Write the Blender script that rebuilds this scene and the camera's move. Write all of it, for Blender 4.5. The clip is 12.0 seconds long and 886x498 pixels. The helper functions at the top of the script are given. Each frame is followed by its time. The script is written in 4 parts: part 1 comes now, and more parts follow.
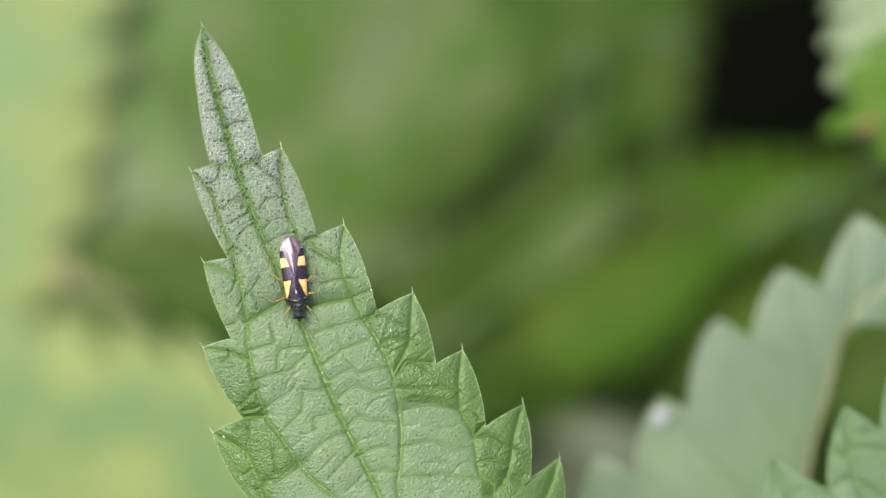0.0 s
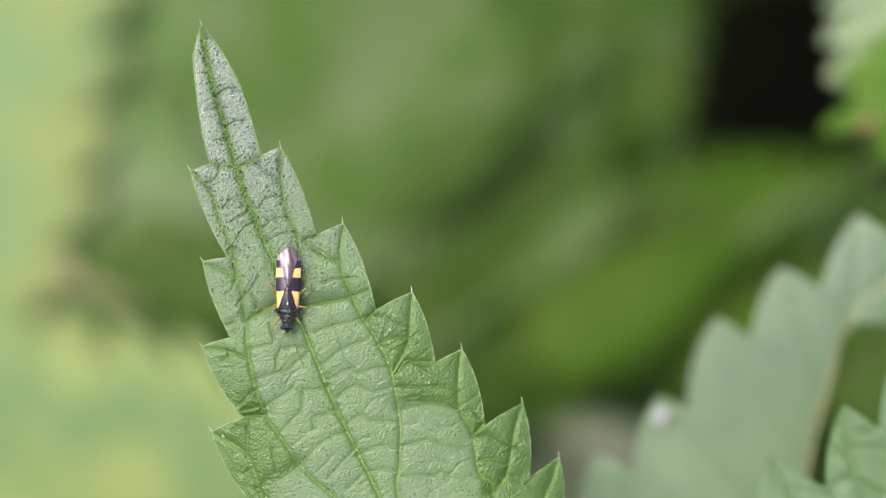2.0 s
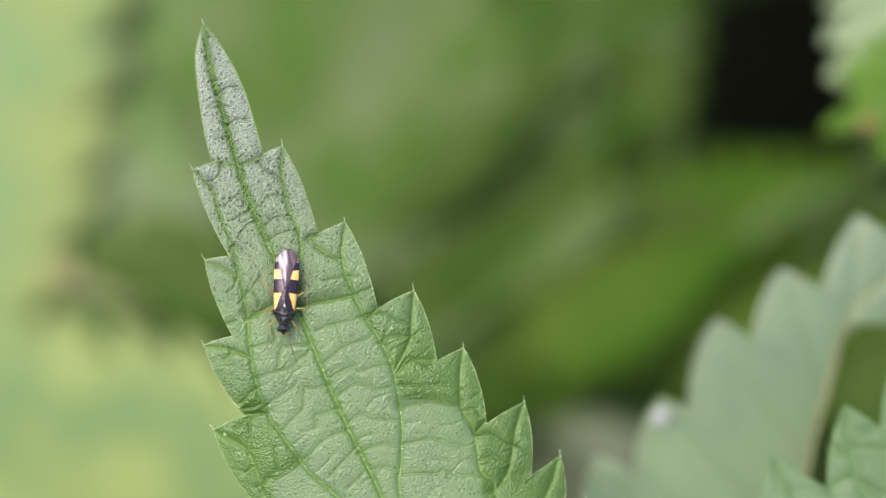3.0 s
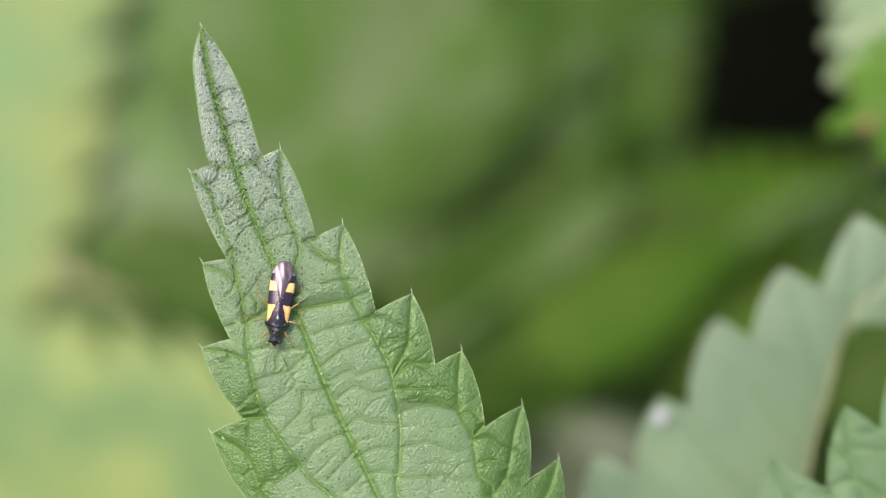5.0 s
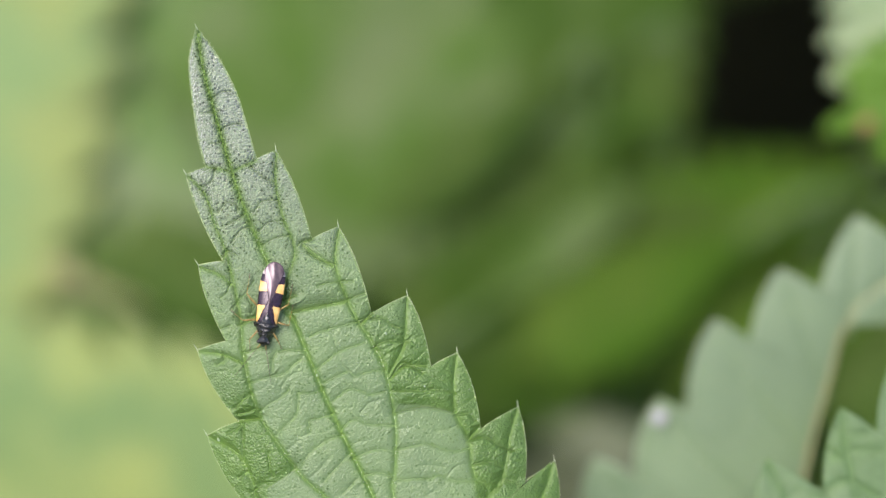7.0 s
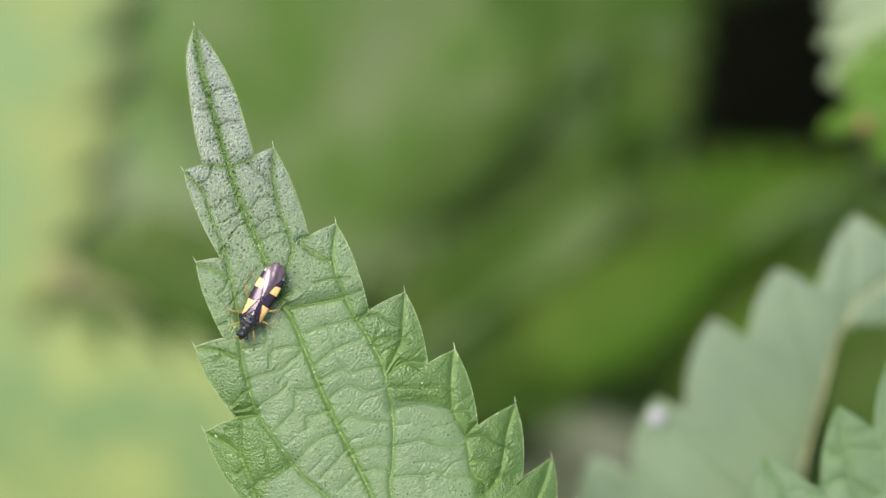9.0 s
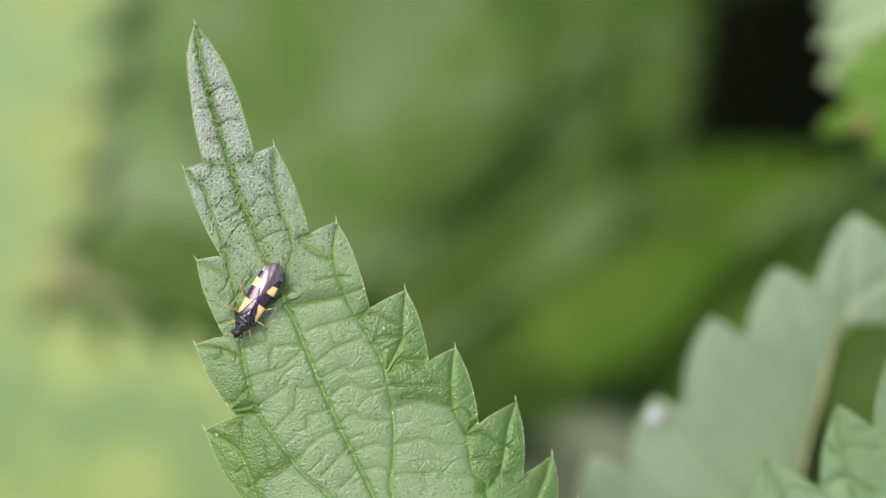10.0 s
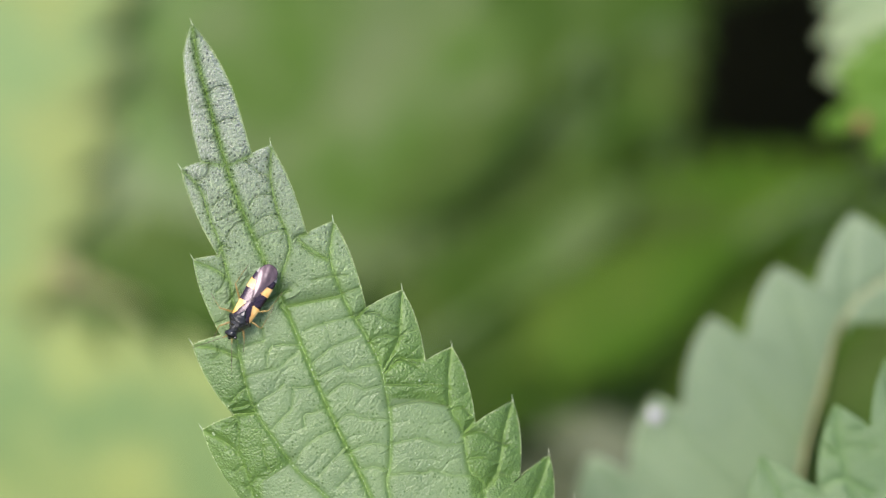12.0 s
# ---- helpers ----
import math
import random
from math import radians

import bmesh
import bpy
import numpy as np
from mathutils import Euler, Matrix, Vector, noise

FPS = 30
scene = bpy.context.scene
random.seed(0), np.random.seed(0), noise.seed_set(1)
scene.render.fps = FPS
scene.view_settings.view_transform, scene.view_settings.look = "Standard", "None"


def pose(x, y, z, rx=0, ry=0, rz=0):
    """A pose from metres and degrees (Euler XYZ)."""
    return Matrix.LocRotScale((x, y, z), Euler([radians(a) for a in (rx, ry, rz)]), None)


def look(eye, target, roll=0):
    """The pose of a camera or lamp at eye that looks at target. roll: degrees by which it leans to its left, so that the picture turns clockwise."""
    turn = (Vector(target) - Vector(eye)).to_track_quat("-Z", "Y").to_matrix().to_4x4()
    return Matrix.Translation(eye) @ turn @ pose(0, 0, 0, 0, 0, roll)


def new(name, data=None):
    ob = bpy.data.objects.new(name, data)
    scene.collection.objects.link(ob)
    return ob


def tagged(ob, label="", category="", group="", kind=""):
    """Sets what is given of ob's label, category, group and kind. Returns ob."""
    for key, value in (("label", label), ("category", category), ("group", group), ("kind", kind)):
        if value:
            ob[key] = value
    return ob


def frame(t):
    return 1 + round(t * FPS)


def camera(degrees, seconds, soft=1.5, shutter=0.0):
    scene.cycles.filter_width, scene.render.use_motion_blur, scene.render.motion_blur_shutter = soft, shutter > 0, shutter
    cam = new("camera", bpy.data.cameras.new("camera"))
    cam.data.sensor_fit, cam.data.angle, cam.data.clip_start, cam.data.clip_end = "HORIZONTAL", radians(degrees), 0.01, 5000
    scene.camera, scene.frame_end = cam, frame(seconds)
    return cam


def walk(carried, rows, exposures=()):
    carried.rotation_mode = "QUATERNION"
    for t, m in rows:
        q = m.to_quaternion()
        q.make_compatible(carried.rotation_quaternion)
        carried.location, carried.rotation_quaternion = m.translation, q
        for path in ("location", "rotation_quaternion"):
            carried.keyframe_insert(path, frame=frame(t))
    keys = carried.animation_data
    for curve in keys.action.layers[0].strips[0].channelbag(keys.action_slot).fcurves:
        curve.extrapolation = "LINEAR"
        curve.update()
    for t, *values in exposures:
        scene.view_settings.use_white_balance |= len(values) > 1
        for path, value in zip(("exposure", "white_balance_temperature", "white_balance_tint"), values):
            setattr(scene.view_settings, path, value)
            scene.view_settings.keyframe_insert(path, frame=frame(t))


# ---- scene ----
MM = 0.001
TILT = 50.0                      # the camera looks this far down
REACH = 0.298                    # from lens to the leaf
HOME = Vector((0, 0, 0.62))      # middle of the view on the leaf's plane

# The slope: x across, y up along it, z out towards the lens.
SLOPE = Matrix.Translation(HOME) @ Matrix.Rotation(radians(90 - TILT), 4, "X")


def spot(x, y, depth=0.0):
    """A world place on a plane parallel to the slope, depth mm behind it, in line with (x, y) mm on the slope."""
    k = (REACH + depth * MM) / REACH
    return SLOPE @ Vector((x * k * MM, y * k * MM, -depth * MM))


# ---- camera ----
cam = camera(14.0, 12.0, soft=1.2)
cam.data.dof.use_dof = True
cam.data.dof.focus_distance = REACH - 0.0003
cam.data.dof.aperture_fstop = 8.0
cam.data.dof.aperture_blades = 0
EYE = SLOPE @ Vector((0, 0, REACH))
walk(cam, [(0.0, look(EYE, HOME)), (12.0, look(EYE, HOME))], exposures=[(0.0, 0.9), (12.0, 0.9)])

# ---- light: a bright, hazy sky ----
world = bpy.data.worlds.new("sky")
scene.world = world
world.use_nodes = True
wn, wl = world.node_tree.nodes, world.node_tree.links
sky = wn.new("ShaderNodeTexSky")
sky.sky_type, sky.sun_disc = "NISHITA", False
sky.sun_elevation, sky.sun_rotation = radians(66), radians(234)
sky.air_density, sky.dust_density = 1.0, 4.0
wn["Background"].inputs["Strength"].default_value = 0.15
wl.new(sky.outputs[0], wn["Background"].inputs["Color"])
sun_data = bpy.data.lights.new("sun", "SUN")
sun_data.energy, sun_data.angle, sun_data.color = 1.6, radians(28), (1.0, 0.95, 0.87)
sun = new("sun", sun_data)
sun.matrix_world = look((-1.05, -0.75, 3.5), (0, 0, 0.6))


# ---- materials ----
def nodes_of(name):
    m = bpy.data.materials.new(name)
    m.use_nodes = True
    nt = m.node_tree
    return m, nt, nt.nodes["Principled BSDF"]


def mixed(nt, a, b, fac):
    n = nt.nodes.new("ShaderNodeMix")
    n.data_type = "RGBA"
    for sock, v in ((n.inputs[6], a), (n.inputs[7], b), (n.inputs[0], fac)):
        if isinstance(v, bpy.types.NodeSocket):
            nt.links.new(v, sock)
        elif isinstance(v, tuple):
            sock.default_value = (*v, 1)
        else:
            sock.default_value = v
    return n.outputs[2]


def ramp(nt, src, lo, hi):
    n = nt.nodes.new("ShaderNodeMapRange")
    n.inputs[1].default_value, n.inputs[2].default_value = lo, hi
    nt.links.new(src, n.inputs[0])
    return n.outputs[0]


def texture(nt, kind, scale, detail=2.0):
    c = nt.nodes.new("ShaderNodeTexCoord")
    n = nt.nodes.new(kind)
    n.inputs["Scale"].default_value = scale
    if kind == "ShaderNodeTexNoise":
        n.inputs["Detail"].default_value = detail
    nt.links.new(c.outputs["Object"], n.inputs["Vector"])
    return n


def plain(name, color, other, rough=0.5, scale=800.0, bump=0.1, size=0.00005, coat=0.0, coat_rough=0.05):
    """A surface of one colour that drifts towards another, with fine relief."""
    m, nt, p = nodes_of(name)
    n = texture(nt, "ShaderNodeTexNoise", scale, 4)
    nt.links.new(mixed(nt, color, other, ramp(nt, n.outputs[0], 0.35, 0.65)), p.inputs["Base Color"])
    p.inputs["Roughness"].default_value = rough
    p.inputs["Coat Weight"].default_value = coat
    p.inputs["Coat Roughness"].default_value = coat_rough
    b = nt.nodes.new("ShaderNodeBump")
    b.inputs["Strength"].default_value, b.inputs["Distance"].default_value = bump, size
    nt.links.new(n.outputs[0], b.inputs["Height"])
    nt.links.new(b.outputs[0], p.inputs["Normal"])
    return m


def leaf_skin(name, color, other, vein, rough=0.42, fine=True, through_light=0.22, gloss=0.5):
    """Nettle leaf: two greens in patches, paler veins, pebbled skin with small pits, some light passing through."""
    m, nt, p = nodes_of(name)
    patch = texture(nt, "ShaderNodeTexNoise", 160.0 if fine else 60.0, 3)
    col = mixed(nt, color, other, ramp(nt, patch.outputs[0], 0.36 if fine else 0.43, 0.64 if fine else 0.57))
    a = nt.nodes.new("ShaderNodeAttribute")
    a.attribute_name = "vein"
    col = mixed(nt, col, vein, a.outputs["Fac"])
    if fine:
        pits = texture(nt, "ShaderNodeTexVoronoi", 3000.0)
        grain = texture(nt, "ShaderNodeTexVoronoi", 5000.0)
        mott = texture(nt, "ShaderNodeTexNoise", 3300.0, 5)
        dot = ramp(nt, pits.outputs["Distance"], 0.39, 0.10)
        down = nt.nodes.new("ShaderNodeAttribute")
        down.attribute_name = "grain"
        deep = nt.nodes.new("ShaderNodeMath")
        deep.operation, deep.use_clamp = "MULTIPLY_ADD", True
        nt.links.new(down.outputs["Fac"], deep.inputs[0])
        deep.inputs[1].default_value = 0.62
        some = texture(nt, "ShaderNodeTexNoise", 900.0, 2)
        few = nt.nodes.new("ShaderNodeMath")
        few.operation = "MULTIPLY_ADD"
        nt.links.new(ramp(nt, some.outputs[0], 0.42, 0.62), few.inputs[0])
        few.inputs[1].default_value, few.inputs[2].default_value = 0.40, -0.10
        nt.links.new(few.outputs[0], deep.inputs[2])
        pit = nt.nodes.new("ShaderNodeMath")
        pit.operation = "MULTIPLY"
        nt.links.new(dot, pit.inputs[0])
        nt.links.new(deep.outputs[0], pit.inputs[1])
        bald = nt.nodes.new("ShaderNodeMath")
        bald.operation, bald.use_clamp = "MULTIPLY_ADD", True
        nt.links.new(a.outputs["Fac"], bald.inputs[0])
        bald.inputs[1].default_value = -0.9
        nt.links.new(pit.outputs[0], bald.inputs[2])
        dot = bald.outputs[0]
        # Pits are darkened in colour too, painting the shade inside each dimple.
        col = mixed(nt, col, tuple(c * 0.30 for c in color), dot)
        add = nt.nodes.new("ShaderNodeMath")
        add.operation = "MULTIPLY_ADD"
        nt.links.new(dot, add.inputs[0])
        add.inputs[1].default_value = -1.1
        pebble = nt.nodes.new("ShaderNodeMath")
        pebble.operation = "MULTIPLY_ADD"
        nt.links.new(ramp(nt, grain.outputs["Distance"], 0.75, 0.0), pebble.inputs[0])
        wrinkle = texture(nt, "ShaderNodeTexNoise", 1700.0, 3)
        nt.links.new(ramp(nt, wrinkle.outputs[0], -0.5, 2.4), pebble.inputs[2])
        pebble.inputs[1].default_value = 0.9
        nt.links.new(pebble.outputs[0], add.inputs[2])
        add2 = nt.nodes.new("ShaderNodeMath")
        add2.operation = "ADD"
        nt.links.new(add.outputs[0], add2.inputs[0])
        nt.links.new(ramp(nt, mott.outputs[0], -0.3, 1.4), add2.inputs[1])
        b = nt.nodes.new("ShaderNodeBump")
        b.inputs["Distance"].default_value = 0.00022
        rougher = nt.nodes.new("ShaderNodeAttribute")
        rougher.attribute_name = "grain"
        amount = nt.nodes.new("ShaderNodeMapRange")
        for i, v in enumerate((0.0, 1.0, 0.0, 1.0)):
            amount.inputs[i + 1].default_value = v
        nt.links.new(rougher.outputs["Fac"], amount.inputs[0])
        nt.links.new(amount.outputs[0], b.inputs["Strength"])
        nt.links.new(add2.outputs[0], b.inputs["Height"])
        nt.links.new(b.outputs[0], p.inputs["Normal"])
    nt.links.new(col, p.inputs["Base Color"])
    p.inputs["Roughness"].default_value = rough
    p.inputs["Specular IOR Level"].default_value = gloss
    fuzz_sheen = nt.nodes.new("ShaderNodeAttribute")
    fuzz_sheen.attribute_name = "fuzz_sheen"
    if fine:
        bare = nt.nodes.new("ShaderNodeMath")
        bare.operation, bare.use_clamp = "MULTIPLY_ADD", True
        nt.links.new(dot, bare.inputs[0])
        bare.inputs[1].default_value = -0.8
        nt.links.new(fuzz_sheen.outputs["Fac"], bare.inputs[2])
        nt.links.new(bare.outputs[0], p.inputs["Sheen Weight"])
    else:
        nt.links.new(fuzz_sheen.outputs["Fac"], p.inputs["Sheen Weight"])
    p.inputs["Sheen Roughness"].default_value = 0.85
    t = nt.nodes.new("ShaderNodeBsdfTranslucent")
    bright = nt.nodes.new("ShaderNodeHueSaturation")
    bright.inputs["Value"].default_value = 1.7
    bright.inputs["Saturation"].default_value = 1.1
    nt.links.new(col, bright.inputs["Color"])
    nt.links.new(bright.outputs[0], t.inputs[0])
    mx = nt.nodes.new("ShaderNodeMixShader")
    mx.inputs[0].default_value = through_light
    nt.links.new(p.outputs[0], mx.inputs[1])
    nt.links.new(t.outputs[0], mx.inputs[2])
    nt.links.new(mx.outputs[0], nt.nodes["Material Output"].inputs[0])
    return m


LEAF = leaf_skin("nettle_leaf_skin", (0.084, 0.163, 0.030), (0.110, 0.200, 0.039), (0.150, 0.260, 0.048), 0.42, gloss=0.7)
LEAF_CORNER = leaf_skin("broad_leaf_skin", (0.071, 0.146, 0.038), (0.090, 0.170, 0.046), (0.10, 0.19, 0.055), 0.45, gloss=0.6)
LEAF_PALE = leaf_skin("pale_leaf_skin", (0.125, 0.193, 0.100), (0.150, 0.224, 0.114), (0.18, 0.25, 0.125), 0.5, False, gloss=0.5)
# Far greens: how lit or shaded a leaf looks is partly put in colour.
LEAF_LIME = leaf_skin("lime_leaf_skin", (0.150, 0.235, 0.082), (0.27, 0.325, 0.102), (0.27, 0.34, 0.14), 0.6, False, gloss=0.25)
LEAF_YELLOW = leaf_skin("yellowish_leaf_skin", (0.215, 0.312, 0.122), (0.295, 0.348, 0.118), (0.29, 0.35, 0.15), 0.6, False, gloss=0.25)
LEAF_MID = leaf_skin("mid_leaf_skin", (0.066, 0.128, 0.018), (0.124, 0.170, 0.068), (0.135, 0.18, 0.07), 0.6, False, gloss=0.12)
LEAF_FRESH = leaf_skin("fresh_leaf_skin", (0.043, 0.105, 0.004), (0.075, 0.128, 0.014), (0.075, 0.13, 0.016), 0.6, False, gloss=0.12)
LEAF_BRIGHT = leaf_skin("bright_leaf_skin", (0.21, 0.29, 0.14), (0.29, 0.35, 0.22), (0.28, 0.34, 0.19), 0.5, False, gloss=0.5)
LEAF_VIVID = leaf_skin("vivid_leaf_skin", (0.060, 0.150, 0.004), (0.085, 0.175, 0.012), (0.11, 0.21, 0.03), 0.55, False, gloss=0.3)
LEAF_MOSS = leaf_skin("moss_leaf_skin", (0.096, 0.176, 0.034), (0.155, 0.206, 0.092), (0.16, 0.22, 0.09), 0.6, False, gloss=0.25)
# Shaded copy of the leaf green: shade is painted into its colour.
LEAF_SHADE = leaf_skin("shade_green_leaf_skin", (0.035, 0.078, 0.006), (0.066, 0.106, 0.020), (0.075, 0.12, 0.03), 0.6, False, gloss=0.12)
VEIN = plain("vein_green", (0.09, 0.175, 0.035), (0.12, 0.22, 0.05), 0.5, 1500)
STEM = plain("stem_green", (0.055, 0.105, 0.022), (0.075, 0.115, 0.032), 0.55, 300)
FLECK = plain("pale_fleck", (0.33, 0.41, 0.26), (0.22, 0.31, 0.15), 0.5, 4000)
WHITISH = plain("whitish_patch", (0.44, 0.42, 0.46), (0.32, 0.33, 0.33), 0.6, 900)
RUST = plain("rust_spot", (0.23, 0.13, 0.05), (0.18, 0.11, 0.04), 0.7, 900)
BUFF = plain("buff_rib", (0.36, 0.34, 0.18), (0.28, 0.27, 0.13), 0.6, 300)
STRAW = plain("dry_straw", (0.116, 0.134, 0.076), (0.086, 0.104, 0.054), 0.7, 120)
TAN = plain("tan_stem", (0.34, 0.30, 0.14), (0.27, 0.25, 0.11), 0.7, 120)
HAIR = plain("leaf_hair", (0.58, 0.64, 0.46), (0.46, 0.54, 0.34), 0.4, 3000)
MARGIN = plain("leaf_rim", (0.36, 0.42, 0.20), (0.20, 0.29, 0.10), 0.5, 2500)
RIM = plain("pale_rim", (0.20, 0.265, 0.16), (0.25, 0.31, 0.20), 0.5, 900)
# Near black: the gap's deep shade is put into the soil colour.
SOIL = plain("shade_black_soil", (0.004, 0.0045, 0.002), (0.008, 0.009, 0.004), 0.95, 30, 0.6, 0.01)
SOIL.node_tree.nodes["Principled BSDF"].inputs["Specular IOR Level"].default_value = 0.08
BLACK = plain("bug_black", (0.008, 0.007, 0.008), (0.014, 0.012, 0.012), 0.12, 3000, 1.0, 0.00006, 0.6)
CORIUM = plain("wing_black", (0.014, 0.007, 0.012), (0.026, 0.014, 0.024), 0.27, 8000, 0.35, 0.00001, 0.12, 0.2)
ORANGE = plain("wing_orange", (0.82, 0.42, 0.10), (0.88, 0.56, 0.22), 0.36, 2500, 0.3, 0.00001, 0.25, 0.2)
WHITE = plain("wing_white", (0.50, 0.45, 0.43), (0.36, 0.30, 0.30), 0.4, 2500)
MEMBRANE = plain("wing_membrane", (0.034, 0.022, 0.022), (0.10, 0.066, 0.072), 0.27, 1300, 0.8, 0.00002, 0.1, 0.2)
for skin, shine in ((CORIUM, 0.55), (MEMBRANE, 0.8)):
    skin.node_tree.nodes["Principled BSDF"].inputs["Specular IOR Level"].default_value = shine
    skin.node_tree.nodes["Principled BSDF"].inputs["Specular Tint"].default_value = (0.97, 0.83, 1.0, 1)
AMBER = plain("leg_amber", (0.30, 0.205, 0.050), (0.19, 0.135, 0.034), 0.3, 2500)
HORN = plain("antenna_dark", (0.070, 0.055, 0.030), (0.115, 0.088, 0.048), 0.45, 2500)


# ---- building blocks ----
def mesh_of(name, verts, faces, materials, smooth=True, slots=None):
    me = bpy.data.meshes.new(name)
    me.from_pydata([tuple(v) for v in verts], [], [tuple(f) for f in faces])
    for m in materials if isinstance(materials, (list, tuple)) else [materials]:
        me.materials.append(m)
    me.polygons.foreach_set("use_smooth", [smooth] * len(me.polygons))
    if slots is not None:
        me.polygons.foreach_set("material_index", slots)
    me.update()
    return me


def part(name, me, parent, label="", at=None):
    ob = new(name, me)
    ob.parent = parent
    if at is not None:
        ob.matrix_local = at
    return tagged(ob, label)


def tube(points, radii, sides=8):
    """Verts and faces of a tapered tube through points, closed at both ends."""
    pts = [Vector(p) for p in points]
    verts, faces = [], []
    for i, p in enumerate(pts):
        d = (pts[min(i + 1, len(pts) - 1)] - pts[max(i - 1, 0)]).normalized()
        side = d.cross(Vector((0, 0, 1)) if abs(d.z) < 0.9 else Vector((1, 0, 0))).normalized()
        up = side.cross(d)
        for k in range(sides):
            a = 2 * math.pi * k / sides
            verts.append(p + (side * math.cos(a) + up * math.sin(a)) * radii[i])
    for i in range(len(pts) - 1):
        for k in range(sides):
            n = (k + 1) % sides
            faces.append((i * sides + k, i * sides + n, (i + 1) * sides + n, (i + 1) * sides + k))
    faces.append(tuple(range(sides - 1, -1, -1)))
    last = (len(pts) - 1) * sides
    faces.append(tuple(range(last, last + sides)))
    return verts, faces


def ellipsoid(c, r, n=18, m=12):
    verts = [(c[0], c[1], c[2] - r[2])]
    for j in range(1, m):
        b = math.pi * j / m
        for i in range(n):
            a = 2 * math.pi * i / n
            verts.append((c[0] + r[0] * math.sin(b) * math.cos(a), c[1] + r[1] * math.sin(b) * math.sin(a), c[2] - r[2] * math.cos(b)))
    verts.append((c[0], c[1], c[2] + r[2]))
    faces = [(0, 1 + (i + 1) % n, 1 + i) for i in range(n)]
    for j in range(m - 2):
        for i in range(n):
            a, b = 1 + j * n + i, 1 + j * n + (i + 1) % n
            faces.append((a, b, b + n, a + n))
    top = len(verts) - 1
    faces += [(top, top - n + i, top - n + (i + 1) % n) for i in range(n)]
    return np.array(verts), faces


def smooth_line(points, per=8):
    """A Catmull-Rom curve through points."""
    p = np.array(points, float)
    e = np.vstack([2 * p[0] - p[1], p, 2 * p[-1] - p[-2]])
    out = []
    for i in range(1, len(e) - 2):
        for t in np.linspace(0, 1, per, endpoint=False):
            out.append(0.5 * (2 * e[i] + (e[i + 1] - e[i - 1]) * t + (2 * e[i - 1] - 5 * e[i] + 4 * e[i + 1] - e[i + 2]) * t ** 2
                              + (3 * e[i] - e[i - 1] - 3 * e[i + 1] + e[i + 2]) * t ** 3))
    out.append(p[-1])
    return np.array(out)


# ---- the nettle leaf ----
def margin(keys, lobe, per, bow):
    """One toothed edge, tip to base: a smooth end lobe of `lobe` points, then notch and tooth by turns. (s, w), w outwards."""
    line = [smooth_line([(0, 0), *keys[:lobe + 1]], per)]
    corners = [line[0][-1]]
    for i in range(lobe, len(keys) - 1):
        a, b = np.array(keys[i]), np.array(keys[i + 1])
        d = b - a
        t = np.linspace(0, 1, per + 1)[1:, None]
        lean = bow * (0.6 if (i - lobe) % 2 == 0 else 1.0) * (0.6 + 0.4 * min(1, (i - lobe) / 6))
        line.append(a + d * t + np.array((-d[1], d[0])) * lean * 4 * t * (1 - t) * (1 - 0.3 * t))
        corners.append(b)
    return np.vstack(line), np.array(corners)


def cells(s, w, step_s, step_w, seed):
    """Distance to the border of a jittered net of cells, for the finest veins."""
    rng = np.random.default_rng(seed)
    jit = rng.random((96, 96, 2)) * 0.75
    gi, gj = np.floor(s / step_s).astype(int), np.floor(w / step_w).astype(int)
    f1, f2 = np.full(s.shape, 1e9), np.full(s.shape, 1e9)
    for di in (-1, 0, 1):
        for dj in (-1, 0, 1):
            ci, cj = gi + di, gj + dj
            j = jit[ci % 96, cj % 96]
            d = np.hypot((ci + j[..., 0]) * step_s - s, ((cj + j[..., 1]) * step_w - w) * step_s / step_w)
            f2 = np.minimum(f2, np.maximum(f1, d))
            f1 = np.minimum(f1, d)
    return f2 - f1


def line_distance(s, w, lines):
    best = np.full(s.shape, 1e9)
    for line in lines:
        for (s0, w0), (s1, w1) in zip(line[:-1], line[1:]):
            ds, dw = s1 - s0, w1 - w0
            t = np.clip(((s - s0) * ds + (w - w0) * dw) / (ds * ds + dw * dw + 1e-9), 0, 1)
            best = np.minimum(best, np.hypot(s - s0 - t * ds, w - w0 - t * dw))
    return best


def crease_distance(s, w, lines):
    """Distance to the nearest crease, and how far it lies towards the tip (+1) or the base (-1)."""
    best, lean = np.full(s.shape, 1e9), np.zeros(s.shape)
    for line in lines:
        for (s0, w0), (s1, w1) in zip(line[:-1], line[1:]):
            ds, dw = s1 - s0, w1 - w0
            t = np.clip(((s - s0) * ds + (w - w0) * dw) / (ds * ds + dw * dw + 1e-9), 0, 1)
            es, ew = s - s0 - t * ds, w - w0 - t * dw
            d = np.hypot(es, ew)
            near = d < best
            best = np.where(near, d, best)
            lean = np.where(near, es / (d + 1e-6), lean)
    return best, lean


